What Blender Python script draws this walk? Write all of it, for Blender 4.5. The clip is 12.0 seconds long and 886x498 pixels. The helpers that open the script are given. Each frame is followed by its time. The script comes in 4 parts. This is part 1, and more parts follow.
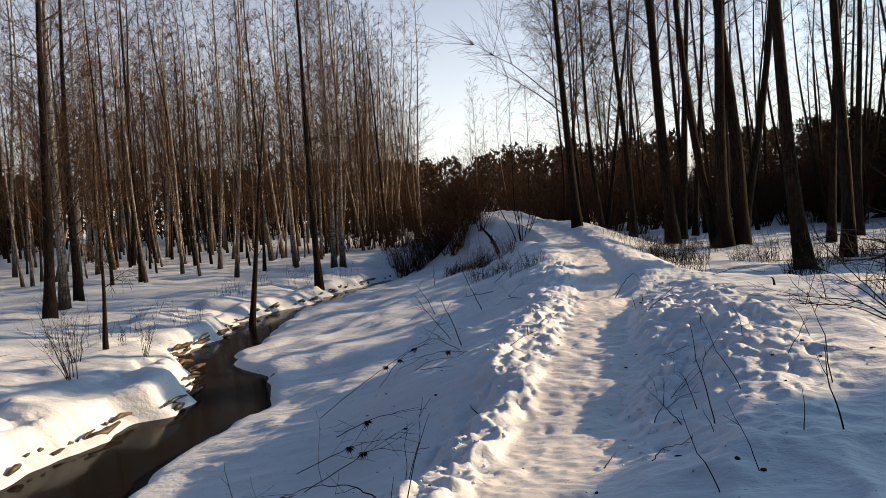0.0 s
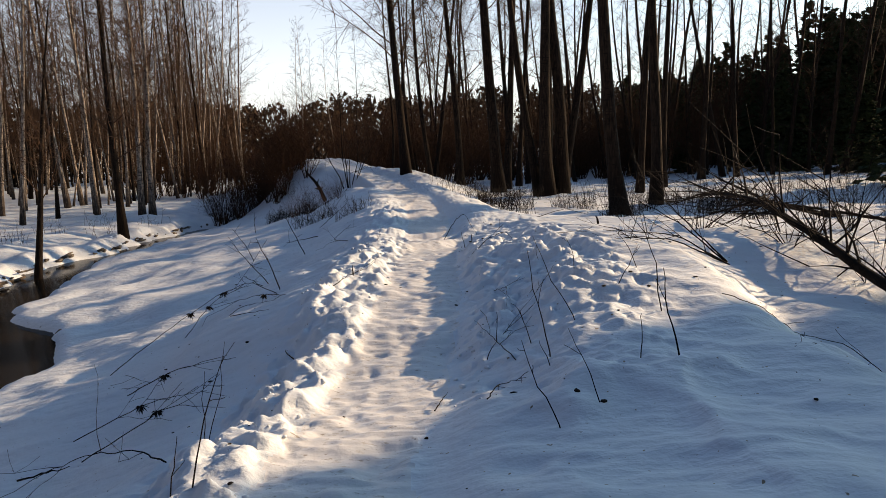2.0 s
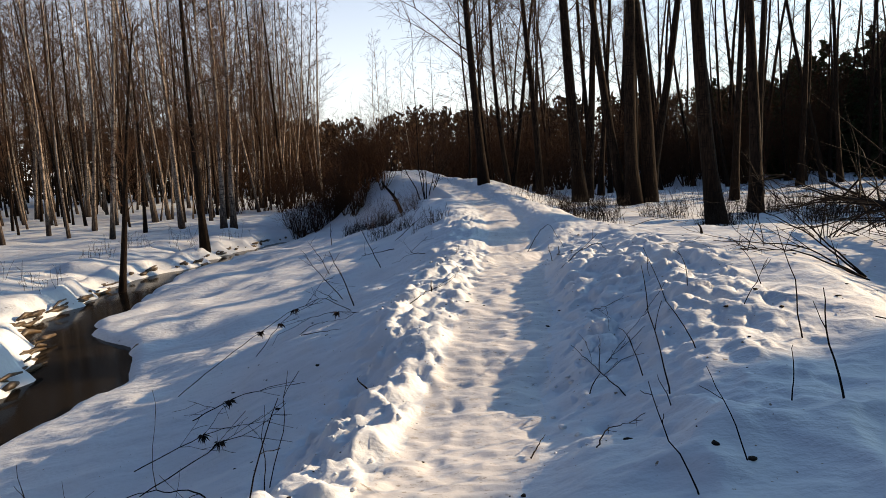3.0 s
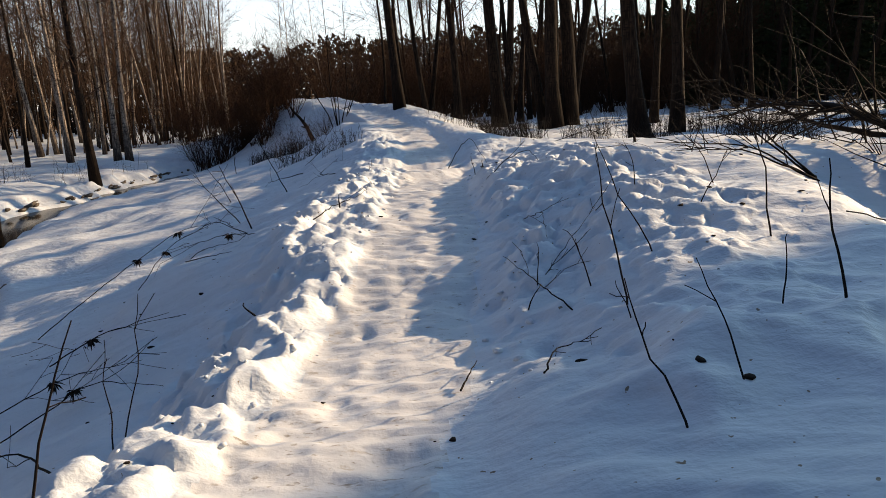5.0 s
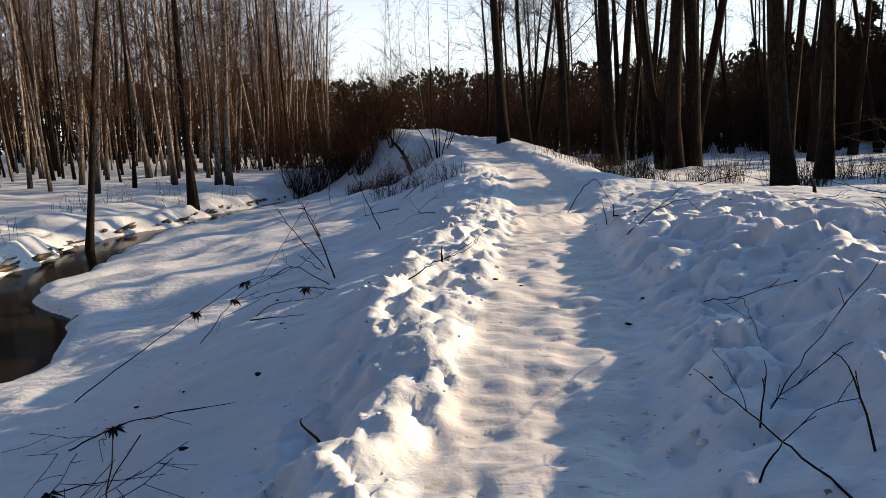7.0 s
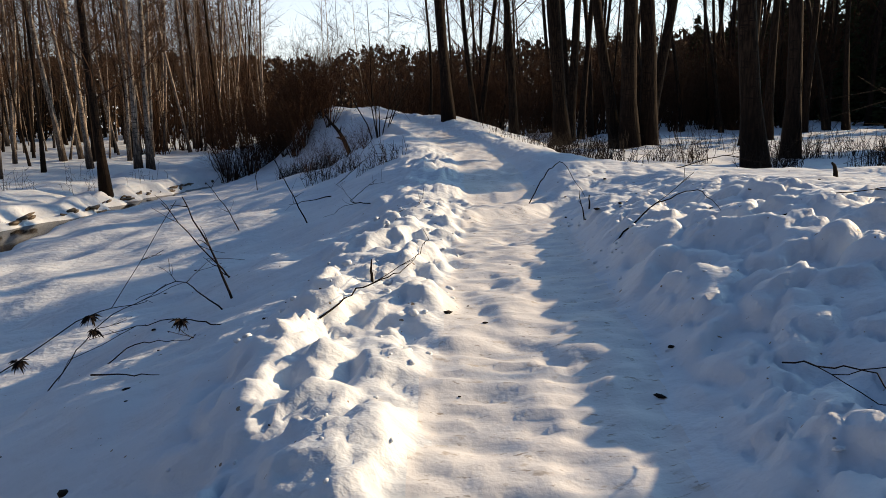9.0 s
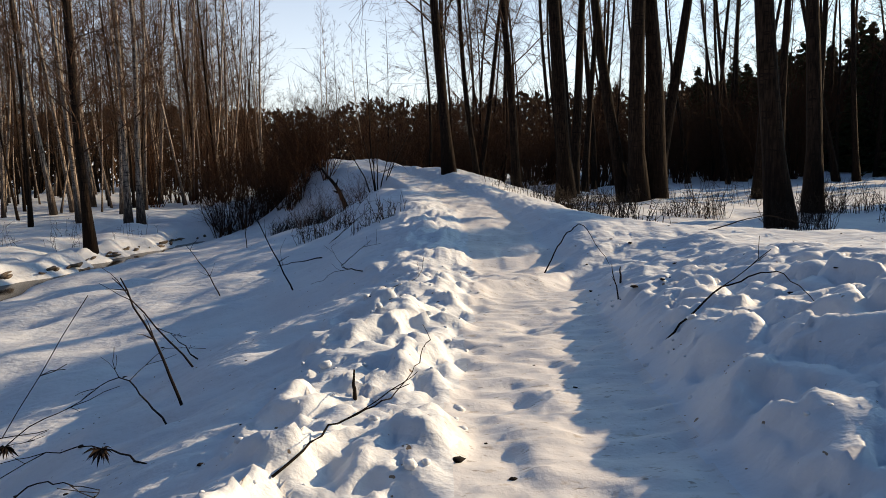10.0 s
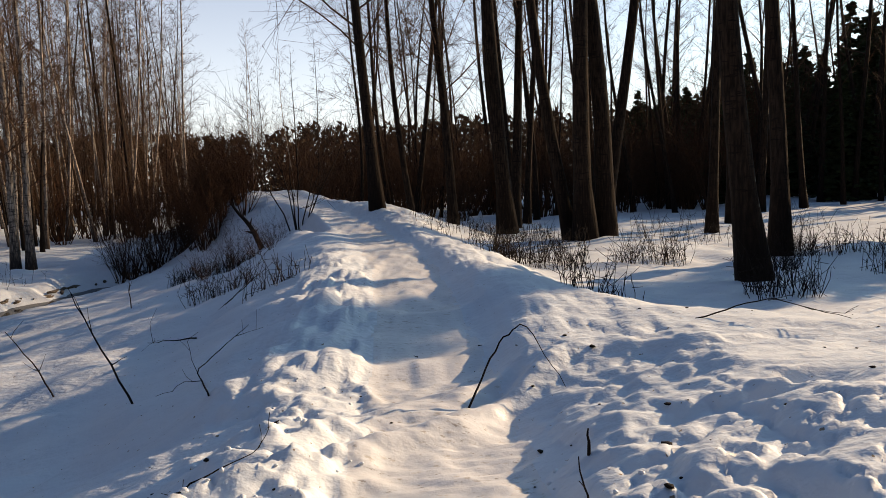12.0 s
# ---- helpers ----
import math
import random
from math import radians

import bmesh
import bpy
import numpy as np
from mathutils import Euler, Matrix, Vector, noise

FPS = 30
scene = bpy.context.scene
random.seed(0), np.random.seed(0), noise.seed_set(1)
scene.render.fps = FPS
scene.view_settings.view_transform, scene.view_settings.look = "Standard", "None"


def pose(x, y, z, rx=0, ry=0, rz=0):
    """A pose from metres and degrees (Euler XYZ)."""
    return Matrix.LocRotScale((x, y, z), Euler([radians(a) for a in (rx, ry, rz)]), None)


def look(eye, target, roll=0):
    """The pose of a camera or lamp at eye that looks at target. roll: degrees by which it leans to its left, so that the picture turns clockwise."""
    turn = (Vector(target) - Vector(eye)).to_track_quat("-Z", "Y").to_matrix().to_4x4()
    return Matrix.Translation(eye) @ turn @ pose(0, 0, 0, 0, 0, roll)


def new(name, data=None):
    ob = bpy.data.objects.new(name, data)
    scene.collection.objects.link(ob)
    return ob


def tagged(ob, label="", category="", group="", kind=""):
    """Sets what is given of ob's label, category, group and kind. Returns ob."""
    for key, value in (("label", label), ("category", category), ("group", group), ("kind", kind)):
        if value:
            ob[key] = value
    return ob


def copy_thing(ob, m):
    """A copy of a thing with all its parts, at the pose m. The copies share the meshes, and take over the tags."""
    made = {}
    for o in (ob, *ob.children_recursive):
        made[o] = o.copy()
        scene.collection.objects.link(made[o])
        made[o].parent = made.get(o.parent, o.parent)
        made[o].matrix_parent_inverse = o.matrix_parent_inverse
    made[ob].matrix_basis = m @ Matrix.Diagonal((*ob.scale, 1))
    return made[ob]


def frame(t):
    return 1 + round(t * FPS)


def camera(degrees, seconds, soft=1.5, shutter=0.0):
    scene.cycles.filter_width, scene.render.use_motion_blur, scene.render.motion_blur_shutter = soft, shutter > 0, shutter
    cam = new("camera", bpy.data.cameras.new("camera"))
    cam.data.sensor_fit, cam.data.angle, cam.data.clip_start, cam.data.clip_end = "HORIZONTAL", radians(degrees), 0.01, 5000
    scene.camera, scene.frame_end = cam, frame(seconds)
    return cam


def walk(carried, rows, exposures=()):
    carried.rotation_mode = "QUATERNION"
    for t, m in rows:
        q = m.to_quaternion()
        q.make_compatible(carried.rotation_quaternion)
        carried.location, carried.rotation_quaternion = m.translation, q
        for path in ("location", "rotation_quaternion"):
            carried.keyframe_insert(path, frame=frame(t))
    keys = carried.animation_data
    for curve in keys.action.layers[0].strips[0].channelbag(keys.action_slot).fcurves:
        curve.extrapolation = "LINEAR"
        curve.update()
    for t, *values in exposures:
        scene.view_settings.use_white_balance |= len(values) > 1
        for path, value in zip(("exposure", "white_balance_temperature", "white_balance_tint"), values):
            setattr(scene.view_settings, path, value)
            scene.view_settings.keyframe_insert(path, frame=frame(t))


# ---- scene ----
cam = camera(65, 12.0, soft=0.6)
PATH = [
    (0.0, look((0.040, -0.353, 2.130), (-0.538, 2.584, 1.930), -3.42)),
    (0.5, look((-0.035, -0.376, 2.137), (0.303, 2.604, 2.112), -0.70)),
    (1.0, look((0.058, -0.350, 1.970), (0.541, 2.604, 1.768), 0.96)),
    (1.5, look((0.087, -0.036, 1.852), (0.381, 2.937, 1.579), 0.40)),
    (2.0, look((0.016, 0.420, 1.800), (0.160, 3.386, 1.371), -1.76)),
    (2.5, look((0.004, 0.850, 1.792), (0.069, 3.820, 1.380), -1.37)),
    (2.7, look((-0.025, 1.015, 1.774), (-0.205, 3.987, 1.409), -2.80)),
    (4.3, look((-0.148, 1.541, 1.364), (-0.255, 4.498, 0.865), -3.15)),
    (4.5, look((-0.127, 1.692, 1.341), (-0.069, 4.630, 0.737), -2.43)),
    (5.0, look((-0.052, 2.117, 1.315), (0.100, 5.041, 0.663), -3.08)),
    (5.5, look((-0.074, 2.481, 1.289), (0.041, 5.397, 0.591), -2.75)),
    (6.0, look((-0.074, 2.909, 1.274), (0.052, 5.833, 0.616), -2.66)),
    (6.5, look((-0.224, 3.255, 1.287), (-0.421, 6.206, 0.784), -2.12)),
    (7.0, look((-0.268, 3.633, 1.279), (-0.499, 6.582, 0.781), -1.35)),
    (7.2, look((-0.313, 3.779, 1.297), (-0.603, 6.725, 0.810), -2.27)),
    (8.8, look((-0.323, 5.025, 1.203), (-0.413, 7.977, 0.680), -1.64)),
    (9.0, look((-0.298, 5.202, 1.208), (-0.295, 8.144, 0.621), -1.44)),
    (9.5, look((-0.250, 5.721, 1.234), (-0.150, 8.676, 0.727), -1.67)),
    (10.0, look((-0.321, 6.196, 1.255), (-0.310, 9.173, 0.879), -1.58)),
    (10.5, look((-0.259, 6.681, 1.287), (-0.129, 9.649, 0.864), 0.15)),
    (11.0, look((-0.152, 7.219, 1.331), (-0.729, 10.151, 1.064), -0.65)),
    (11.5, look((0.065, 7.807, 1.493), (-0.207, 10.781, 1.206), -0.37)),
    (12.0, look((0.130, 8.293, 1.578), (0.381, 11.268, 1.286), -2.27)),
]
walk(cam, PATH, exposures=[(0.0, 1.0, 7900, 15), (1.5, 1.06, 7800, 15), (4.5, 1.16, 7500, 13), (7.2, 1.14, 7600, 14), (9.5, 1.04, 7300, 12), (11.0, 0.97, 7600, 14), (12.0, 1.0, 7700, 15)])

# ---- world, sun, exposure ----
SUN_AZ, SUN_EL = radians(65), radians(19.3)
to_sun = Vector((math.sin(SUN_AZ) * math.cos(SUN_EL), math.cos(SUN_AZ) * math.cos(SUN_EL), math.sin(SUN_EL)))
world = bpy.data.worlds.new("winter_sky")
scene.world = world
world.use_nodes = True
wn = world.node_tree
sky = wn.nodes.new("ShaderNodeTexSky")
sky.sky_type, sky.sun_disc = "NISHITA", False
sky.sun_elevation, sky.sun_rotation = SUN_EL, SUN_AZ
sky.air_density, sky.dust_density, sky.ozone_density = 1.0, 2.6, 1.9
clear = wn.nodes.new("ShaderNodeMix")
clear.data_type, clear.blend_type = "RGBA", "MULTIPLY"
clear.inputs[0].default_value, clear.inputs[7].default_value = 1.0, (0.50, 0.94, 1.36, 1)
wn.links.new(sky.outputs[0], clear.inputs[6])
# bright winter haze all round the horizon, thinning out upwards
way, up, thin, haze, both = (wn.nodes.new("ShaderNode" + kind) for kind in ("TexCoord", "SeparateXYZ", "Math", "Math", "Mix"))
thin.operation, thin.use_clamp, thin.inputs[0].default_value = "SUBTRACT", True, 1.0
haze.operation, haze.inputs[1].default_value = "POWER", 3.2
both.data_type, both.blend_type = "RGBA", "ADD"
wn.links.new(way.outputs["Generated"], up.inputs[0])
wn.links.new(up.outputs[2], thin.inputs[1])
wn.links.new(thin.outputs[0], haze.inputs[0])
wn.links.new(haze.outputs[0], both.inputs[0])
wn.links.new(clear.outputs[2], both.inputs[6])
both.inputs[7].default_value = (10.6, 10.9, 11.3, 1)
wn.links.new(both.outputs[2], wn.nodes["Background"].inputs[0])
wn.nodes["Background"].inputs[1].default_value = 0.05
sun_data = bpy.data.lights.new("sun", "SUN")
sun_data.energy, sun_data.angle, sun_data.color = 3.35, radians(0.6), (1.0, 0.79, 0.55)
sun = new("sun", sun_data)
sun.matrix_world = look(to_sun * 100, (0, 0, 0))
scene.view_settings.exposure = 0.0


# ---- materials ----
def material(name, base, rough=0.8, **more):
    m = bpy.data.materials.new(name)
    m.use_nodes = True
    p = m.node_tree.nodes["Principled BSDF"]
    p.inputs["Base Color"].default_value = (*base, 1)
    p.inputs["Roughness"].default_value = rough
    for key, value in more.items():
        p.inputs[key.replace("_", " ")].default_value = value
    return m, m.node_tree, p


def coords(nt, scale=(1, 1, 1), kind="Object"):
    c, mp = nt.nodes.new("ShaderNodeTexCoord"), nt.nodes.new("ShaderNodeMapping")
    mp.inputs["Scale"].default_value = scale
    nt.links.new(c.outputs[kind], mp.inputs[0])
    return mp.outputs[0]


def noise_tex(nt, vec, scale, detail=4.0, rough=0.55):
    n = nt.nodes.new("ShaderNodeTexNoise")
    n.inputs["Scale"].default_value, n.inputs["Detail"].default_value, n.inputs["Roughness"].default_value = scale, detail, rough
    nt.links.new(vec, n.inputs["Vector"])
    return n.outputs["Fac"]


def ramp(nt, fac, stops):
    r = nt.nodes.new("ShaderNodeValToRGB")
    while len(r.color_ramp.elements) < len(stops):
        r.color_ramp.elements.new(0.5)
    for e, (at, colour) in zip(r.color_ramp.elements, stops):
        e.position, e.color = at, (*colour, 1)
    nt.links.new(fac, r.inputs[0])
    return r.outputs[0]


def blend(nt, fac, a, b, kind="MIX"):
    n = nt.nodes.new("ShaderNodeMix")
    n.data_type, n.blend_type = "RGBA", kind
    for sock, v in ((n.inputs[0], fac), (n.inputs[6], a), (n.inputs[7], b)):
        if isinstance(v, (int, float)):
            sock.default_value = v
        elif isinstance(v, tuple):
            sock.default_value = (*v, 1)
        else:
            nt.links.new(v, sock)
    return n.outputs[2]


def bumped(nt, p, height, strength, distance):
    b = nt.nodes.new("ShaderNodeBump")
    b.inputs["Strength"].default_value, b.inputs["Distance"].default_value = strength, distance
    nt.links.new(height, b.inputs["Height"])
    nt.links.new(b.outputs[0], p.inputs["Normal"])


def own_random(nt):
    return nt.nodes.new("ShaderNodeObjectInfo").outputs["Random"]


def snow_material():
    m, nt, p = material("snow", (0.84, 0.85, 0.87), 0.6, Specular_IOR_Level=0.3)
    v = coords(nt)
    fine, mid, wide = noise_tex(nt, v, 30, 3, 0.5), noise_tex(nt, coords(nt, (1, 1.7, 1.4)), 7, 4, 0.5), noise_tex(nt, v, 0.8, 3)
    tone = ramp(nt, wide, [(0.3, (0.63, 0.68, 0.725)), (0.7, (0.71, 0.745, 0.775))])
    # bark crumbs and needles lying on the snow
    crumbs = ramp(nt, noise_tex(nt, v, 26, 2, 0.4), [(0.735, (0, 0, 0)), (0.76, (1, 1, 1))])
    tone = blend(nt, crumbs, tone, (0.22, 0.17, 0.12))
    nt.links.new(tone, p.inputs["Base Color"])
    add = nt.nodes.new("ShaderNodeMath")
    add.operation = "MULTIPLY_ADD"
    add.inputs[1].default_value = 0.12
    nt.links.new(fine, add.inputs[0])
    nt.links.new(mid, add.inputs[2])
    bumped(nt, p, add.outputs[0], 0.42, 0.05)
    return m


def packed_material():
    m, nt, p = material("packed_snow", (0.78, 0.78, 0.78), 0.42, Specular_IOR_Level=0.5)
    v = coords(nt)
    long = coords(nt, (3.5, 8, 4))
    mid, wide = noise_tex(nt, long, 1.7, 3, 0.5), noise_tex(nt, v, 1.3, 4)
    tone = ramp(nt, wide, [(0.3, (0.62, 0.625, 0.63)), (0.7, (0.73, 0.73, 0.73))])
    dirt = ramp(nt, noise_tex(nt, long, 3.1, 4, 0.6), [(0.60, (0, 0, 0)), (0.70, (1, 1, 1))])
    tone = blend(nt, dirt, tone, (0.50, 0.46, 0.41))
    specks = ramp(nt, noise_tex(nt, coords(nt, (9, 26, 9)), 1.6, 3, 0.6), [(0.63, (0, 0, 0)), (0.70, (1, 1, 1))])
    tone = blend(nt, specks, tone, (0.34, 0.31, 0.27))
    nt.links.new(tone, p.inputs["Base Color"])
    bumped(nt, p, blend(nt, 0.35, mid, noise_tex(nt, v, 24, 4, 0.6)), 0.35, 0.03)
    return m


def mud_material():
    m, nt, p = material("stream_bed", (0.06, 0.04, 0.025), 0.5)
    v = coords(nt)
    n = noise_tex(nt, v, 6, 5)
    nt.links.new(ramp(nt, n, [(0.3, (0.03, 0.022, 0.014)), (0.75, (0.13, 0.085, 0.045))]), p.inputs["Base Color"])
    bumped(nt, p, n, 0.6, 0.05)
    return m


def water_material():
    m, nt, p = material("stream_water", (0.012, 0.010, 0.008), 0.10, Specular_IOR_Level=0.04, IOR=1.33)
    v = coords(nt, (1, 0.5, 1))
    bumped(nt, p, noise_tex(nt, v, 5, 2), 0.08, 0.02)
    return m


def bark_material(name, dark, light, base_dark=(0.05, 0.04, 0.035)):
    """Bark with fissures along the trunk and cross marks, darker and rougher near the root."""
    m, nt, p = material(name, light, 0.9, Specular_IOR_Level=0.08)
    v = coords(nt)
    along, across = noise_tex(nt, coords(nt, (9, 9, 1.3)), 3, 5), noise_tex(nt, coords(nt, (2.2, 2.2, 11)), 2.2, 4, 0.6)
    tone = ramp(nt, along, [(0.35, dark), (0.65, light)])
    marks = ramp(nt, across, [(0.56, (0, 0, 0)), (0.63, (1, 1, 1))])
    tone = blend(nt, marks, tone, base_dark)
    sep = nt.nodes.new("ShaderNodeSeparateXYZ")
    nt.links.new(v, sep.inputs[0])
    scaled = nt.nodes.new("ShaderNodeMath")
    scaled.operation = "MULTIPLY_ADD"
    scaled.inputs[1].default_value, scaled.inputs[2].default_value = 0.42, -0.35
    nt.links.new(sep.outputs[2], scaled.inputs[0])
    rough_edge = nt.nodes.new("ShaderNodeMath")
    nt.links.new(scaled.outputs[0], rough_edge.inputs[0])
    nt.links.new(along, rough_edge.inputs[1])
    old = ramp(nt, rough_edge.outputs[0], [(0.25, (1, 1, 1)), (0.95, (0, 0, 0))])
    tone = blend(nt, old, tone, base_dark)
    nt.links.new(tone, p.inputs["Base Color"])
    bumped(nt, p, along, 0.8, 0.03)
    return m


def twig_material(name, a, b):
    m, nt, p = material(name, a, 0.85, Specular_IOR_Level=0.08)
    tone = ramp(nt, noise_tex(nt, coords(nt), 3, 3), [(0.3, a), (0.7, b)])
    nt.links.new(tone, p.inputs["Base Color"])
    return m


SNOW, PACKED, MUD, WATER = snow_material(), packed_material(), mud_material(), water_material()
BIRCH = bark_material("birch_bark", (0.05, 0.036, 0.028), (0.46, 0.38, 0.31))
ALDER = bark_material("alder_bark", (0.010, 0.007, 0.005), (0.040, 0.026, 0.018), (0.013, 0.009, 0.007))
TWIG = twig_material("birch_twig", (0.045, 0.026, 0.017), (0.10, 0.057, 0.035))
BRUSH = twig_material("willow_brush", (0.032, 0.016, 0.009), (0.075, 0.037, 0.020))
DEAD = twig_material("dead_stem", (0.009, 0.007, 0.006), (0.024, 0.017, 0.013))
NEEDLE = twig_material("spruce_needle", (0.018, 0.030, 0.014), (0.045, 0.060, 0.025))
FARWOOD = twig_material("far_wood", (0.034, 0.019, 0.010), (0.066, 0.038, 0.020))

# ---- ground: shape ----
def lattice(ix, iy, seed):
    h = (ix.astype(np.int64) * 374761393 + iy.astype(np.int64) * 668265263 + seed * 974634721) & 0xFFFFFFFF
    h = ((h ^ (h >> 13)) * 1274126177) & 0xFFFFFFFF
    return ((h ^ (h >> 16)) & 0xFFFF) / 65535.0


def soft_noise(x, y, seed):
    ix, iy = np.floor(x), np.floor(y)
    fx, fy = x - ix, y - iy
    fx, fy = fx * fx * (3 - 2 * fx), fy * fy * (3 - 2 * fy)
    a, b = lattice(ix, iy, seed), lattice(ix + 1, iy, seed)
    c, d = lattice(ix, iy + 1, seed), lattice(ix + 1, iy + 1, seed)
    return (a + (b - a) * fx) * (1 - fy) + (c + (d - c) * fx) * fy - 0.5


def lumps(x, y, seed):
    """Rounded clods: the height of the nearest of scattered balls, 0 to 1."""
    ix, iy = np.floor(x), np.floor(y)
    best = np.zeros_like(x)
    for i in (-1, 0, 1):
        for j in (-1, 0, 1):
            px, py = ix + i + lattice(ix + i, iy + j, seed), iy + j + lattice(ix + i, iy + j, seed + 7)
            size = 0.45 + 0.5 * lattice(ix + i, iy + j, seed + 13)
            best = np.maximum(best, size * np.sqrt(np.maximum(0, 1 - ((x - px) ** 2 + (y - py) ** 2) / size ** 2)))
    return best


def clods(x, y, seed):
    """Broken blocks of trodden snow: flat-topped, uneven, with steep sides, 0 to 1."""
    wx, wy = x + 0.7 * soft_noise(x * 1.7, y * 1.7, seed + 3), y + 0.7 * soft_noise(x * 1.7 + 9, y * 1.7, seed + 4)
    h = lumps(wx, wy, seed)
    tall = 0.45 + 0.55 * (soft_noise(x * 0.9, y * 0.9, seed + 5) + 0.5)
    return rise(.12, .62, h) * tall + 0.18 * soft_noise(x * 3.1, y * 3.1, seed + 6)


def rise(a, b, v):
    s = np.clip((v - a) / (b - a), 0, 1)
    return s * s * (3 - 2 * s)


def eased(v, at, to):
    """A profile through the given heights with its corners rounded off."""
    return sum(np.interp(v + k, at, to) for k in (-.12, -.06, 0, .06, .12)) / 5


def path_x(y):
    return np.interp(y, [-10, 0, 4.4, 5.2, 6.8, 7.8, 9.3, 12, 14, 18, 21, 25, 28, 31, 35, 41, 60], [-.7, -.6, -.42, -.26, -.03, .09, .19, .4, .42, .4, .1, -.65, -1.3, -2.3, -3.6, -5.0, -8])


def path_z(y):
    return np.interp(y, [-30, -5, 0, 2, 4, 5.6, 6.4, 7, 7.8, 8.6, 10, 11, 12, 13, 16, 20, 25, 28, 31, 35, 42, 55, 80, 130], [.3, .45, .38, .12, 0, -.07, -.03, .08, .19, .23, .21, .19, .15, .19, .3, .4, .62, .80, 1.0, 1.38, 1.4, 1.0, .3, .8])


def stream_right(y):
    return np.interp(y, [-40, 5, 7, 9.5, 11, 12.5, 14, 15, 18, 22, 26, 31, 38, 60], [-5.0, -5.1, -5.4, -5.3, -5.3, -6.0, -7.3, -8.0, -8.75, -9.0, -8.6, -7.8, -7.6, -10])


def stream_wide(y):
    return np.interp(y, [-40, 7, 10, 13, 16, 19, 23, 30, 60], [2.2, 2.2, 2.2, 2.2, 2.2, 1.9, 1.3, .9, .8])


WATER_Z = -1.32


def shores(y):
    """Where the snow ends at the water, on the path's side and on the far side."""
    y = np.asarray(y, float)
    near = stream_right(y) + 0.55 * soft_noise(y * 0.55, y * 0, 11) + 0.25 * soft_noise(y * 1.9, y * 0, 12)
    return near, near - stream_wide(y) - 0.5 * soft_noise(y * 0.6, y * 0, 17) - 0.3 * soft_noise(y * 2.3, y * 0, 18)


def ground(x, y):
    x, y = np.asarray(x, float), np.asarray(y, float)
    u, zp = x - path_x(y), path_z(y)
    d = -u
    # left of the path: a trodden ridge, then a slope down to the water
    sr, sl = shores(y)
    ridge = eased(d + 0.16 * soft_noise(x * 1.3, y * 1.3, 5), [0, .40, .55, .8, 1.05, 1.35, 1.7, 2.1, 2.6], [0, 0, .03, .075, .08, .0, -.12, -.30, -.52])
    edge = np.maximum(path_x(y) - sr, 3.2)
    s = np.clip((d - 2.6) / (edge - 2.6), 0, 1) ** .72
    ridge = np.where(ridge > 0, ridge * (1 + .5 * rise(5.5, 7.5, y) - .3 * rise(10.5, 12.5, y)), ridge)
    ridge = ridge - .22 * rise(.75, 1.25, d + .35 * soft_noise(x * 1.8, y * 1.8, 34)) * (1 - rise(6.6, 8.2, y)) - .5 * rise(.45, .95, d) * rise(22.5, 26, y) * (1 - rise(29.5, 33, y))
    left = zp * (1 - s) + np.where(d < 2.6, ridge, (-.52 - .22 * (1 - rise(6.6, 8.2, y)) - .5 * rise(22.5, 26, y) * (1 - rise(29.5, 33, y))) * (1 - s)) + s * -1.2
    # right of the path: a low snow plateau that ends before the trees
    bank = eased(u + 0.2 * soft_noise(x * 0.9, y * 0.9, 6), [0, .5, .65, .85, 1.08, 1.55, 2.8, 4.2, 6], [0, 0, .04, .15, .24, .33, .38, .36, .2])
    full = eased(u + 0.2 * soft_noise(x * 0.9, y * 0.9, 6), [0, .5, .65, .85, 1.08, 1.55, 2.8, 4.2, 6], [0, 0, .05, .15, .26, .50, .52, .42, .2])
    bank = bank + (full - bank) * rise(4.2, 5.0, y)
    steep = eased(u + 0.2 * soft_noise(x * 0.9, y * 0.9, 6), [0, .5, .62, .80, 1.0, 1.6, 2.6, 4.2, 6], [0, 0, .07, .17, .23, .36, .38, .36, .2])
    bank = bank + (steep - bank) * rise(6.5, 9, y)
    far = rise(12.6, 16.5, y + 0.25 * (x - 2)) * rise(.4, 2.6 + 2.2 * rise(22, 27, y) * (1 - rise(28, 32, y)), u)
    right = (zp + bank) * (1 - far) + far * 0.02
    drop = rise(2.9, 3.9, x) * (1 - rise(6, 9.5, y))
    right = right * (1 - drop) - drop * 0.12
    outer = rise(7, 14, x)
    right = right * (1 - outer) + outer * (0.0 + 0.012 * np.maximum(y - 30, 0))
    z = np.where(u < 0, left, right)
    # the far bank and the flat wood behind it
    back = sl - x
    wood = -1.19 + 0.2 * rise(0, .4, back) + 0.27 * rise(0, 5, back) + 0.01 * np.maximum(back - 5, 0).clip(0, 60)
    inside = (x < sr) & (x > sl)
    near_edge = np.minimum(sr - x, x - sl)
    bed = -1.19 - 0.52 * rise(0.0, 0.6, near_edge)
    z = np.where(x <= sl, wood, np.where(inside, bed, z))
    # swells, drifts and clods
    open_snow = rise(.55, 1.1, np.abs(u)) * (1 - inside)
    shore = rise(0, .7, x - sr) + (x < sl)
    z = z + open_snow * shore * (0.16 * soft_noise(x * 0.55, y * 0.55, 21) + 0.08 * soft_noise(x * 1.7, y * 1.7, 22) + 0.05 * soft_noise(x * 2.6 + 1.2 * y, y * 5.0, 23) + 0.026 * soft_noise(x * 5 + 2 * y, y * 11, 24) + 0.012 * soft_noise(x * 9 + 3 * y, y * 21, 26))
    z = z + rise(0, .8, back) * 0.22 * soft_noise(x * 0.9, y * 0.9, 25)
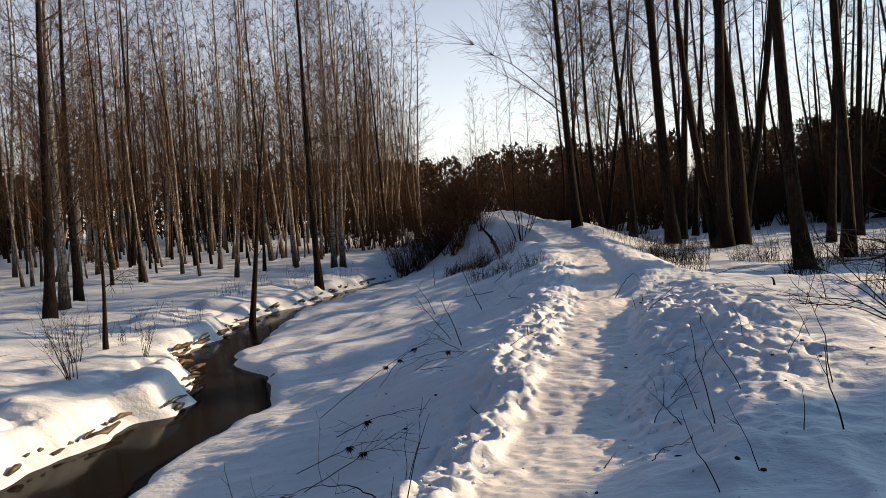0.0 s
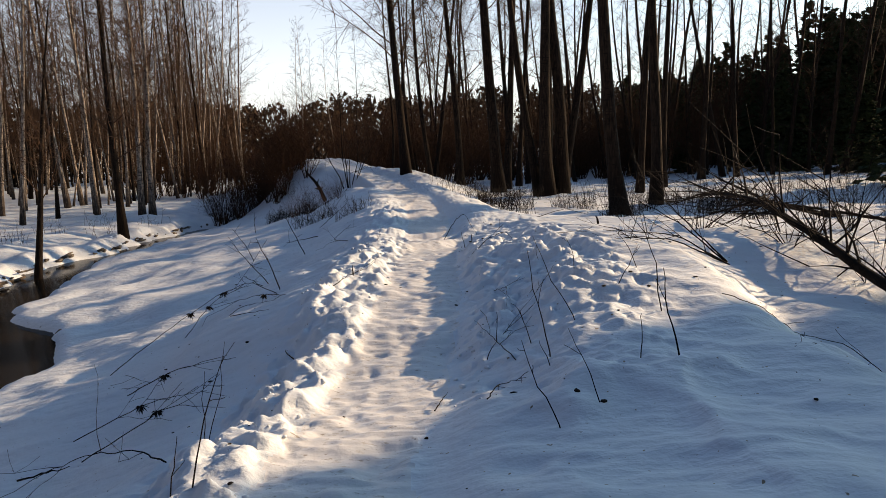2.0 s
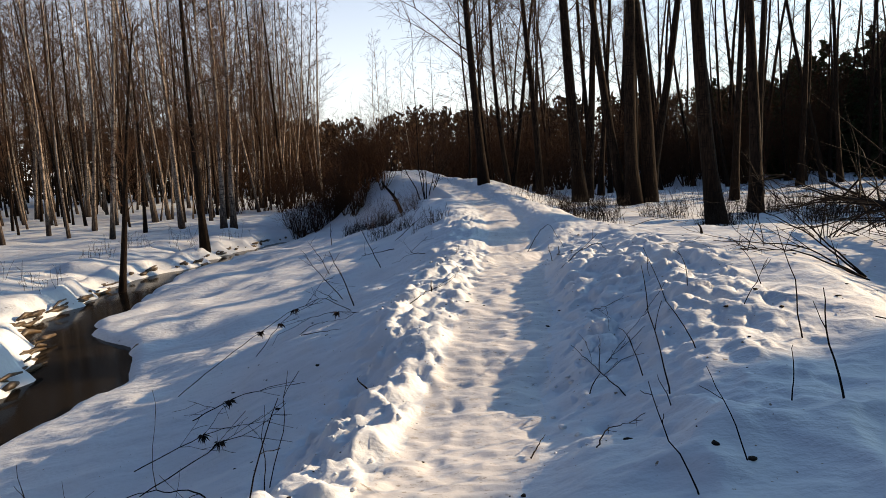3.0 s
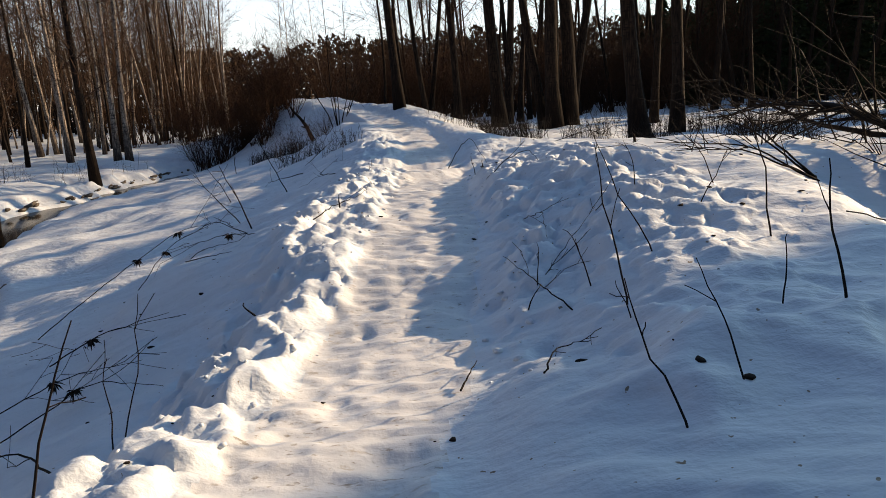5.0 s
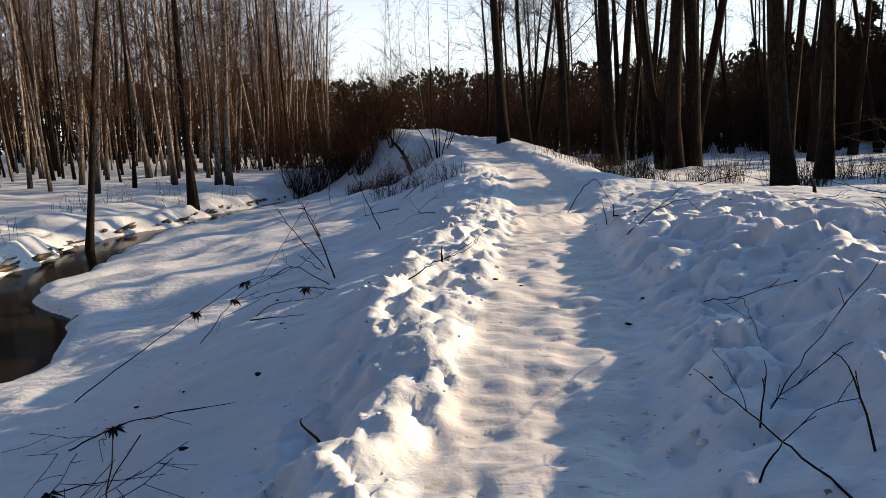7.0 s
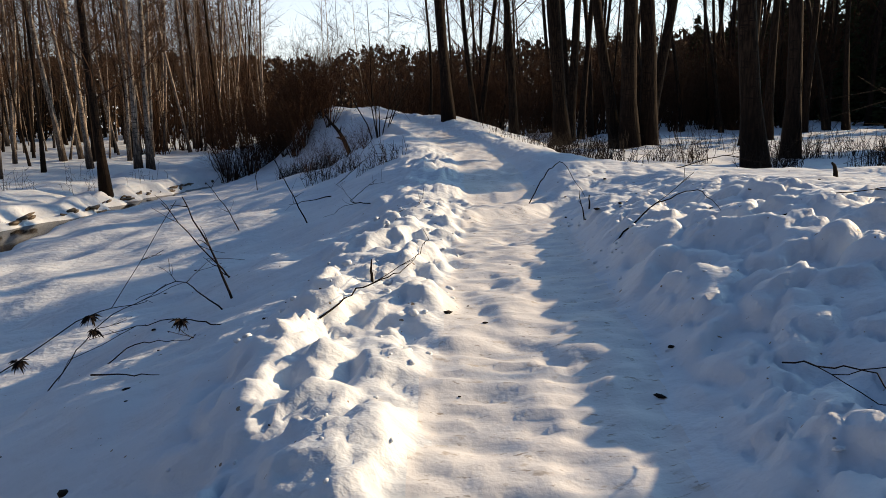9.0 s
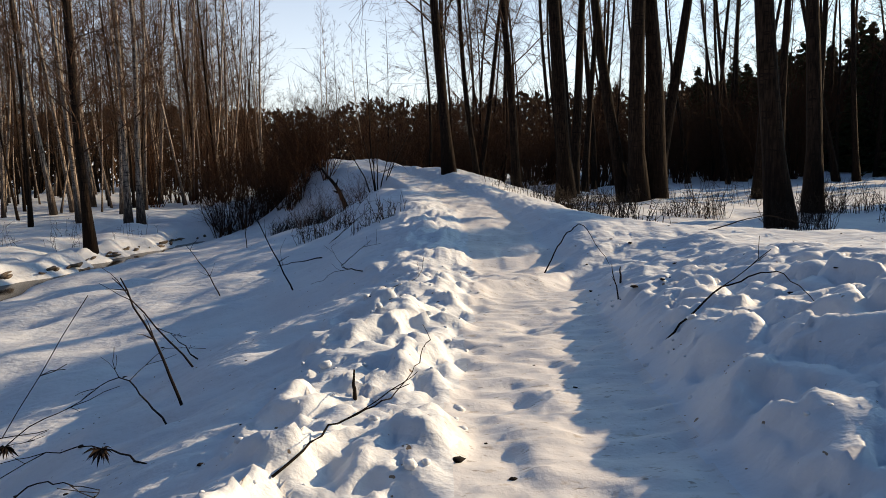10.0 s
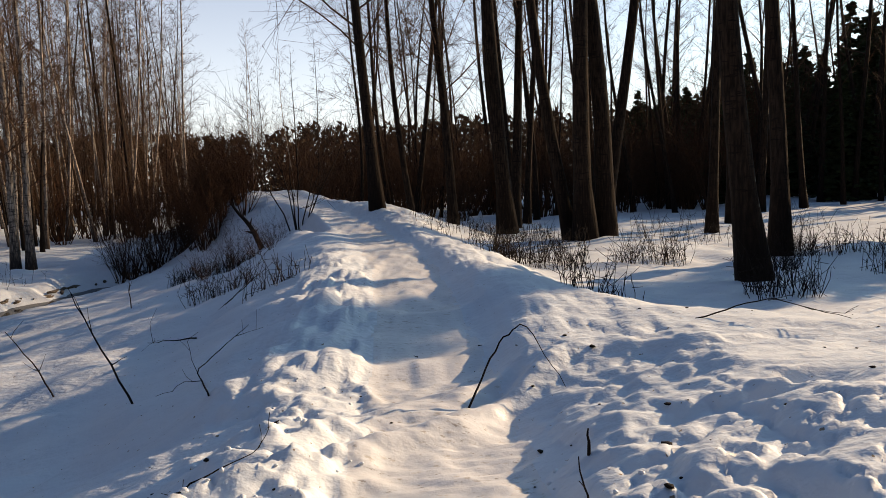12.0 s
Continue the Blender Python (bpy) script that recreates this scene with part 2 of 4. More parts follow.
    # snow pillows along the far shore and soft old tracks beside the path
    z = z + rise(0, .25, back) * (1 - rise(1.6, 3.5, back)) * 0.26 * clods(x * .9, y * .75, 27)
    old = rise(.7, 1.2, u) * (1 - rise(3.6, 5, u)) * (1 - rise(6.5, 8.5, y))
    z = z - old * 0.06 * rise(.15, .8, lumps(x * 1.9 + .5 * soft_noise(x * 3, y * 3, 28), y * 1.7, 29))
    # drifted humps on the slope towards the stream
    z = z + rise(.9, 1.5, d) * (1 - inside) * (x > sr) * rise(0, .7, x - sr) * rise(7.5, 10, y) * (0.13 * soft_noise(.9 * x + .5 * y, 1.7 * y - .8 * x, 32) + 0.06 * soft_noise(2 * x + y, 4 * y - 2 * x, 33))
    wob = 0.12 * soft_noise(x * 3, y * 3, 31)
    clod_left = rise(.34, .56, d + 1.6 * wob) * (1 - rise(1.0, 1.75, d + 3 * wob)) * (1 - .25 * rise(10.2, 12, y)) * (1 - rise(16, 22, y))
    hollow = rise(.1, .75, lumps(x * 3.2 + .6 * soft_noise(x * 5, y * 5, 47), y * 3.0, 41))
    z = z + clod_left * (0.06 * clods(x * 2.5, y * 2.9, 48) + 0.055 * clods(x * 5.2, y * 6.3, 45) + 0.034 * clods(x * 10.5, y * 10.5, 42) + 0.014 * clods(x * 17, y * 17, 50) - 0.085 * hollow - .03)
    clod_right = rise(.45, .70, u + wob) * (1 - rise(1.5, 3.2, u + 4 * wob)) * (.35 + .65 * rise(5.4, 7.2, y)) * rise(4.3, 5.2, y) * (1 - .7 * rise(9.8, 12, y))
    dent = rise(.1, .8, lumps(x * 2.6 + .5 * soft_noise(x * 4, y * 4, 67), y * 2.6, 68))
    z = z + clod_right * (0.085 * clods(x * 2.1, y * 2.1, 43) + 0.075 * clods(x * 5.2, y * 5.2, 46) + 0.045 * clods(x * 9.5, y * 9.5, 44) - 0.05 * dent - 0.03)
    # wind-carved lips across the path
    for at, tall, lean in ((12.05, .11, .75), (12.5, .06, .7), (13.4, .06, .3), (15.0, .05, .1), (17.0, .05, .2)):
        q = y - at - lean * u - 0.25 * soft_noise(x * 1.6, y * 0, 51)
        z = z + tall * np.exp(-(q / .16) ** 2) * (np.abs(u) < 3) * rise(-1.6, -.4, u) * (1 - rise(.6, 1.4, u))
    # trodden floor of the path
    tread = 1 - rise(.38, .56, np.abs(u) + 0.4 * wob)
    z = z + tread * (0.035 * soft_noise(x * 5, y * 3.2, 61) + 0.022 * soft_noise(x * 5, y * 9, 62) + 0.026 * soft_noise(x * 7, y * 21, 63) + 0.014 * soft_noise(x * 15, y * 38, 65) - 0.02 * rise(.45, .9, lumps(x * 3.2, y * 2.2, 64)))
    return z


FEET = [(-0.34, 6.05, .2), (-0.42, 5.2, -.2), (-.12, 6.9, .1), (.16, 7.9, .3), (-.1, 8.5, 0), (.25, 9.6, .2), (0.02, 7.4, -.2), (.45, 11.0, .2), (.2, 10.4, 0)]
HOLES = [(1.25, 5.0, .09), (.62, 5.35, .09), (.9, 4.9, .09), (1.5, 10.4, .15), (1.75, 9.6, .13), (.95, 6.4, .11), (2.3, 11.6, .2),
         (-.95, 6.6, .11), (-1.1, 5.9, .11), (-.88, 7.6, .1), (-.72, 8.4, .11), (-.65, 9.3, .1), (-.5, 10.2, .1), (-.45, 10.9, .1), (-1.1, 5.2, .12)]


def snow_surface(x, y):
    """The ground with its footprints."""
    z = ground(x, y)
    for fx, fy, turn in FEET:
        a, b = (x - fx) * math.cos(turn) + (y - fy) * math.sin(turn), -(x - fx) * math.sin(turn) + (y - fy) * math.cos(turn)
        z = z - 0.014 * (1 - rise(.35, 1.35, np.sqrt((a / .055) ** 2 + (b / .14) ** 2)))
    for hx, hy, size in HOLES:
        r = np.sqrt((x - hx) ** 2 + ((y - hy) * .8) ** 2) / size
        r = r + 0.5 * soft_noise(x * 7, y * 7, 81)
        z = z - 0.055 * (1 - rise(.2, 1.2, r))
    return z
# ---- end of shape ----

# ---- building helpers ----
class Shape:
    """Collects tubes and leaves into one mesh."""

    def __init__(self):
        self.verts, self.faces, self.count = [], [], 0

    def tube(self, pts, radii, sides=5, cap=True):
        pts = [np.asarray(p, float) for p in pts]
        n = len(pts)
        ref = np.array((0.31, 0.52, 0.11))
        for i, p in enumerate(pts):
            way = pts[min(i + 1, n - 1)] - pts[max(i - 1, 0)]
            way = way / (np.linalg.norm(way) + 1e-9)
            a = np.cross(way, ref)
            a /= np.linalg.norm(a) + 1e-9
            b = np.cross(way, a)
            for k in range(sides):
                t = 2 * math.pi * k / sides
                self.verts.append(p + radii[i] * (math.cos(t) * a + math.sin(t) * b))
        c = self.count
        for i in range(n - 1):
            for k in range(sides):
                k2 = (k + 1) % sides
                self.faces.append((c + i * sides + k, c + i * sides + k2, c + (i + 1) * sides + k2, c + (i + 1) * sides + k))
        if cap:
            self.faces.append(tuple(c + (n - 1) * sides + k for k in range(sides)))
            self.faces.append(tuple(c + sides - 1 - k for k in range(sides)))
        self.count += n * sides

    def face(self, pts):
        self.verts.extend(np.asarray(p, float) for p in pts)
        self.faces.append(tuple(range(self.count, self.count + len(pts))))
        self.count += len(pts)

    def mesh(self, name, mat, smooth=True):
        me = bpy.data.meshes.new(name)
        me.from_pydata([tuple(v) for v in self.verts], [], self.faces)
        me.materials.append(mat)
        me.polygons.foreach_set("use_smooth", [smooth] * len(me.polygons))
        me.update()
        return me


def part(name, shape, mat, parent, label=""):
    ob = new(name, shape.mesh(name, mat) if isinstance(shape, Shape) else shape)
    ob.parent = parent
    return tagged(ob, label) if label else ob


def unit(v):
    return v / (np.linalg.norm(v) + 1e-9)


def gz(x, y):
    return float(ground(x, y))


# ---- ground sheet and stream ----
def stretch(core, out, factor, end, sign):
    at, step, made = out, core, []
    while at < end:
        at += step
        step *= factor
        made.append(sign * at)
    return made


def axis(lo, hi, fine, lo2, hi2, mid, end_lo, end_hi, factor=1.16):
    a = [lo2] + list(np.arange(lo2 + mid, lo - mid * .5, mid)) + list(np.arange(lo, hi, fine)) + list(np.arange(hi, hi2, mid))
    down, up = stretch(mid * 1.2, -lo2, factor, end_lo, -1), stretch(mid * 1.2, hi2, factor, end_hi, 1)
    return np.array(sorted(down) + a + up)


def build_ground():
    xs = axis(-2.0, 2.3, .025, -13, 8, .13, 900, 900)
    ys = axis(3.2, 13.0, .027, -2, 34, .14, 300, 1500)
    gx, gy = np.meshgrid(xs, ys)
    z = snow_surface(gx, gy)
    nx, ny = len(xs), len(ys)
    me = bpy.data.meshes.new("ground")
    me.vertices.add(nx * ny)
    me.vertices.foreach_set("co", np.stack([gx, gy, z], -1).astype(np.float32).ravel())
    i = (np.arange(ny - 1)[:, None] * nx + np.arange(nx - 1)[None, :]).ravel()
    quads = np.stack([i, i + 1, i + nx + 1, i + nx], -1)
    me.loops.add(len(quads) * 4)
    me.loops.foreach_set("vertex_index", quads.ravel().astype(np.int32))
    me.polygons.add(len(quads))
    me.polygons.foreach_set("loop_start", np.arange(0, len(quads) * 4, 4, dtype=np.int32))
    for mat in (SNOW, PACKED, MUD):
        me.materials.append(mat)
    cx, cy = gx.ravel()[quads].mean(1), gy.ravel()[quads].mean(1)
    cz = z.ravel()[quads].mean(1)
    u = np.abs(cx - path_x(cy)) + 0.10 * soft_noise(cx * 6, cy * 6, 71)
    kind = np.where((u < .44) & (cy < 48), 1, 0)
    kind = np.where(cz < -1.5, 2, kind)
    me.polygons.foreach_set("material_index", kind.astype(np.int32))
    me.polygons.foreach_set("use_smooth", np.ones(len(quads), bool))
    me.update(calc_edges=True)
    ob = new("ground", me)
    return tagged(ob, "snow-covered ground with a trodden footpath and snow banks", "snow", kind="structure")


build_ground()


def build_stream():
    ys = np.arange(-30, 75, .5)
    verts, faces = [], []
    for y in ys:
        r, w = float(stream_right(y)), float(stream_wide(y))
        verts += [(r + 1.0, y, WATER_Z), (r - w - 1.0, y, WATER_Z)]
    for k in range(len(ys) - 1):
        faces.append((2 * k, 2 * k + 2, 2 * k + 3, 2 * k + 1))
    me = bpy.data.meshes.new("water")
    me.from_pydata(verts, [], faces)
    me.materials.append(WATER)
    tagged(new("water", me), "dark still water of a narrow unfrozen stream", "stream", kind="structure")


build_stream()


# ---- trees ----
def limb(shape, start, way, length, radius, rng, sides=4, segs=4, droop=0.0, wob=.12, thin=.0035):
    pts, p, w = [start], np.array(start, float), unit(np.array(way, float))
    for k in range(segs):
        w = unit(w + rng.normal(0, wob, 3) + np.array((0, 0, -droop)))
        p = p + w * (length / segs)
        pts.append(p)
    radii = [max(radius * (1 - .85 * k / segs), thin) for k in range(segs + 1)]
    shape.tube(pts, radii, sides, cap=False)
    return pts


def sliver(shape, start, way, length, wide, rng):
    """A twig far off: one slim tapering blade."""
    side = unit(np.cross(way, rng.normal(0, 1, 3))) * wide * .5
    shape.face((start - side, start + side, start + way * length + np.array((0, 0, -.06 * length))))


def grow(seed, tall, radius, kind, first=.30, limbs=34, fine=1.0, lean=(0, 0), sweep=0.0, spread=.16, far=False, wave=.011, twig=.008):
    """A bare tree: a tapered trunk and a crown of limbs, branches and fine twigs, as two shapes."""
    rng = np.random.default_rng(seed)
    trunk, crown = Shape(), Shape()
    segs = 14
    pts, radii = [], []
    wob = rng.normal(0, 1, (4, 2))
    for k in range(segs + 1):
        h = k / segs
        bend = sum(wob[i] * math.sin((i + 1) * 2.3 * h + i) / (i + 1) ** 1.5 for i in range(4)) * tall * wave
        pts.append(np.array((lean[0] * tall * h + bend[0] + sweep * (1 - math.exp(-h * 9)), lean[1] * tall * h + bend[1], tall * h - .25 * (k == 0))))
        flare = 1 + .55 * math.exp(-h * tall * 2.2)
        radii.append(max(radius * flare * (1 - .86 * h ** .9), .012))
    trunk.tube(pts, radii, 6 if far else 9)
    pa = np.array(pts)
    for k in range(limbs):
        h = first + (1 - first) * (k + rng.random()) / limbs
        i = min(int(h * segs), segs - 1)
        f = h * segs - i
        at = pa[i] * (1 - f) + pa[i + 1] * f
        turn = k * 2.4 + rng.random() * .8
        up = rng.uniform(.55, 1.2) if kind != "pine" else rng.uniform(0, .5)
        way = np.array((math.cos(turn), math.sin(turn), up))
        length = tall * spread * (1.15 - .75 * h) * rng.uniform(.6, 1.25)
        r = radius * .19 * (1.1 - h) * rng.uniform(.6, 1.1) + .006
        lp = limb(crown, at, way, length, r, rng, 3, 5 - 2 * far, droop=-.04)
        for j in range(int(7 * fine)):
            q = .25 + .75 * rng.random()
            a = lp[min(int(q * len(lp)), len(lp) - 1)]
            side = unit(unit(lp[-1] - lp[0]) + rng.normal(0, .55, 3))
            bl = length * rng.uniform(.25, .55)
            if far:
                sliver(crown, a, side, bl, twig * 1.5, rng)
                for _ in range(4):
                    sliver(crown, a + side * bl * rng.uniform(.1, .8), unit(side + rng.normal(0, .5, 3)), bl * rng.uniform(.4, .9), twig, rng)
                continue
            bp = limb(crown, a, side, bl, max(r * .4, .006), rng, 3, 2, droop=.03)
            for _ in range(int(4 * fine)):
                a2 = bp[rng.integers(0, 3)]
                limb(crown, a2, unit(unit(bp[-1] - bp[0]) + rng.normal(0, .6, 3)), bl * rng.uniform(.4, .95), .005, rng, 3, 1, droop=.12)
    return trunk, crown


def tree(name, label, category, seed, tall, radius, bark, group="", **more):
    root = new(name)
    trunk, crown = grow(seed, tall, radius, name, **more)
    part("trunk", trunk, bark, root)
    part("crown", crown, TWIG, root, "leafless crown of fine dark twigs")
    return tagged(root, label, category, group)


def stand(ob, x, y, turn=0.0, size=1.0, sink=.04):
    ob.matrix_basis = Matrix.Translation((x, y, gz(x, y) - sink)) @ Matrix.Rotation(turn, 4, "Z") @ Matrix.Scale(size, 4)
    return ob


def copy_at(ob, x, y, turn, size, sink=.04, lean=(0, 0)):
    m = Matrix.Translation((x, y, gz(x, y) - sink)) @ pose(0, 0, 0, lean[0], lean[1]) @ Matrix.Rotation(turn, 4, "Z") @ Matrix.Scale(size, 4)
    made = copy_thing(ob, Matrix.Identity(4))
    made.matrix_basis = m
    return made


# the trees that stand along the walk, each by itself
def key_trees():
    a = "tall leafless alder with a dark furrowed trunk standing in snow"
    for seed, x, y, tall, r, lean, sweep, first, limbs in (
            (11, 5.3, 17.7, 17, .215, (-.02, .0), -.33, .40, 22),
            (12, 7.0, 20.0, 18, .185, (-.012, .0), .12, .40, 22),
            (13, 3.45, 27.5, 19, .27, (-.10, .03), 0, .34, 34),
            (14, 5.00, 24.4, 18, .26, (-.015, .0), -.2, .42, 20),
            (15, 5.37, 24.6, 18, .27, (-.045, .0), .2, .42, 20),
            (16, 4.60, 24.9, 17, .19, (-.06, .02), -.25, .4, 20),
            (17, 5.65, 25.1, 18, .18, (.10, .02), 0, .4, 22),
            (18, 4.95, 25.3, 17, .16, (.05, .03), 0, .42, 24),
            (19, -.05, 26.9, 17, .19, (-.04, .02), 0, .22, 52),
            (20, 2.15, 29.3, 16, .17, (-.03, .0), 0, .2, 40),
            (21, 4.3, 29.6, 16, .20, (.01, .0), .2, .3, 30),
            (22, 1.2, 31.5, 15, .13, (-.05, .0), 0, .18, 44),
            (23, 8.4, 25.5, 16, .15, (.05, .0), 0, .4, 24),
            (24, 10.2, 27.5, 16, .16, (-.03, .0), 0, .4, 24)):
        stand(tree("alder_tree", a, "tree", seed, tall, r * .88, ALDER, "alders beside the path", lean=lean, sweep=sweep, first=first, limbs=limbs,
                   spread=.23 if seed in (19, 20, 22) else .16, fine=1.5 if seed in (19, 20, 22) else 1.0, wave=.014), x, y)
    b = "slender birch with dark twigs standing in snow beside the stream"
    for seed, x, y, tall, r, lean in ((31, -10.3, 25.9, 15, .14, (.0, .0)), (32, -11.2, 31.6, 15, .13, (.0, .0)), (33, -11.6, 31.4, 15, .13, (.015, 0)),
                                      (34, -16.6, 18.6, 15, .17, (.10, .02)), (35, -17.6, 20.5, 15, .16, (.06, .0)), (36, -18.5, 22.5, 15, .15, (.05, 0))):
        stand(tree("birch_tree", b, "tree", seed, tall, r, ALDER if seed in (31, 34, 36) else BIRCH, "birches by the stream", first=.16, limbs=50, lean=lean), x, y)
    stand(tree("young_alder", "young dark alder leaning from the snowy stream bank", "tree", 41, 7.5, .10, ALDER, first=.32, limbs=26, lean=(.14, .03)), -9.95, 19.2)
    stand(tree("sapling", "thin bare sapling standing on the snowy bank", "sapling", 42, 4.6, .05, ALDER, first=.3, limbs=16, lean=(.05, 0)), -10.4, 13.2)


key_trees()

birches = [tree("birch_tree", "slender leafless birch with dark thin trunk in a snowy wood", "tree", 100 + i, 16 + i % 3, .062 + .014 * (i % 4), (ALDER, BIRCH)[i in (1, 2, 4, 6, 7)], "birch wood",
                first=.16 + .05 * (i % 3), limbs=34 + 4 * (i % 3), lean=((.03, -.02, .05, 0, -.04, .02)[i % 6], 0), spread=.13, far=True, wave=.018, twig=.011) for i in range(8)]
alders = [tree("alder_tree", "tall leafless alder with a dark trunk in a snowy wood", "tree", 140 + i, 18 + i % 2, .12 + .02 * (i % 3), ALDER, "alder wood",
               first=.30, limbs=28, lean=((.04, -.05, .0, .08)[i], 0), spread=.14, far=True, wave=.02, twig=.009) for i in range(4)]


def scatter(rng, n, inside, gap, seen):
    made, tries = [], 0
    while len(made) < n and tries < n * 60:
        tries += 1
        x, y = inside(rng)
        if all((x - a) ** 2 + (y - b) ** 2 > gap * gap for a, b in seen):
            seen.append((x, y))
            made.append((x, y))
    return made


def birch_wood():
    rng = np.random.default_rng(5)
    seen = [(-10.3, 25.9), (-11.9, 32.4), (-16.6, 18.6), (-17.6, 20.5), (-18.5, 22.5)]

    def left(r):
        while True:
            y = 22 + 58 * r.random() ** .9
            x = -13.2 - 40 * r.random() ** 1.2
            line = np.interp(x, [-60, -24, -19, -15, -12], [15, 27, 25.5, 31, 35])
            if y > line and x > -1.35 * y + 2 and x < -.225 * y:
                return x, y

    spots = scatter(rng, 500, left, .65, seen)
    spots.sort(key=lambda p: p[0] ** 2 + (p[1] - 8) ** 2)
    rest = []
    for k, (x, y) in enumerate(spots):
        turn, size, lean = rng.uniform(-3, 3), rng.uniform(.5, 1.25), rng.normal(0, 3.4, 2)
        if k < 8:
            stand(birches[k], x, y, rng.uniform(-.6, .6), 1)
        elif k < 280:
            copy_at(birches[k % 8], x, y, turn, size, .04, lean)
        else:
            rest.append((k % 8, Matrix.Translation((x, y, gz(x, y) - .04)) @ pose(0, 0, 0, lean[0], lean[1]) @ Matrix.Rotation(turn, 4, "Z") @ Matrix.Scale(size, 4)))
    # the trees deep in the wood, past counting
    co, faces, mats, at = [], [], [], 0
    for k, m in rest:
        turned = np.array(m)
        for ob in birches[k].children:
            v = np.array([tuple(p.co) for p in ob.data.vertices])
            co.append(v @ turned[:3, :3].T + turned[:3, 3])
            faces += [tuple(at + i for i in f.vertices) for f in ob.data.polygons]
            mats += [0 if ob.name.startswith("trunk") else 1] * len(ob.data.polygons)
            at += len(v)
    me = bpy.data.meshes.new("deep_wood")
    me.from_pydata(np.concatenate(co).tolist(), [], faces)
    me.materials.append(ALDER)
    me.materials.append(TWIG)
    me.polygons.foreach_set("material_index", mats)
    tagged(new("deep_wood", me), "dense thin dark trunks deep in the leafless wood", "forest", kind="stuff")


def alder_wood():
    rng = np.random.default_rng(6)
    seen = [(5.9, 18.7), (6.9, 19.9), (3.4, 27.5), (5.3, 24.6), (.1, 29), (2.1, 29.3), (4.3, 29.6)]

    def right(r):
        while True:
            y, x = 31 + 17 * r.random() ** .9, -2 + 30 * r.random()
            if x > -1.2 - (y - 34) * .08 and (x < 9 or y > 32):
                return x, y

    spots = scatter(rng, 90, right, .6, seen)
    for k, (x, y) in enumerate(spots):
        if k < 4:
            stand(alders[k], x, y, rng.uniform(-.6, .6), .9)
        else:
            copy_at(alders[k % 4], x, y, rng.uniform(-3, 3), rng.uniform(.48, 1.0), .04, rng.normal(0, 3.5, 2))


birch_wood()
alder_wood()
for k, (x, y, s) in enumerate(((-5.2, 41, .42), (-6.4, 45, .5), (-4.6, 47, .45), (-3.4, 39, .38), (-7.5, 50, .55), (-3.0, 43, .5))):
    copy_at(birches[k % 8], x, y, k, s)


# ---- shrubs ----
def shrub(name, label, seed, tall, stems, mat, spread=.5, fine=5):
    rng = np.random.default_rng(seed)
    s = Shape()
    for k in range(stems):
        turn = rng.uniform(0, 6.28)
        way = np.array((math.cos(turn) * spread * rng.uniform(.2, 1), math.sin(turn) * spread * rng.uniform(.2, 1), 1))
        start = np.array((math.cos(turn), math.sin(turn), 0)) * rng.uniform(0, .25) * tall * .3 + np.array((0, 0, -.1))
        length = tall * rng.uniform(.55, 1.05)
        lp = limb(s, start, way, length, .006 * tall + .004, rng, 3, 6, droop=-.02, wob=.10)
        for j in range(fine):
            a = lp[rng.integers(2, 7)]
            bp = limb(s, a, unit(unit(lp[-1] - lp[0]) + rng.normal(0, .45, 3)), length * rng.uniform(.2, .5), .0055, rng, 3, 2)
            for _ in range(5):
                sliver(s, bp[rng.integers(0, 3)], unit(unit(bp[-1] - bp[0]) + rng.normal(0, .5, 3)), length * rng.uniform(.12, .3), .012, rng)
    root = new(name)
    part("bush_crown", s, mat, root)
    return tagged(root, label, "shrub")


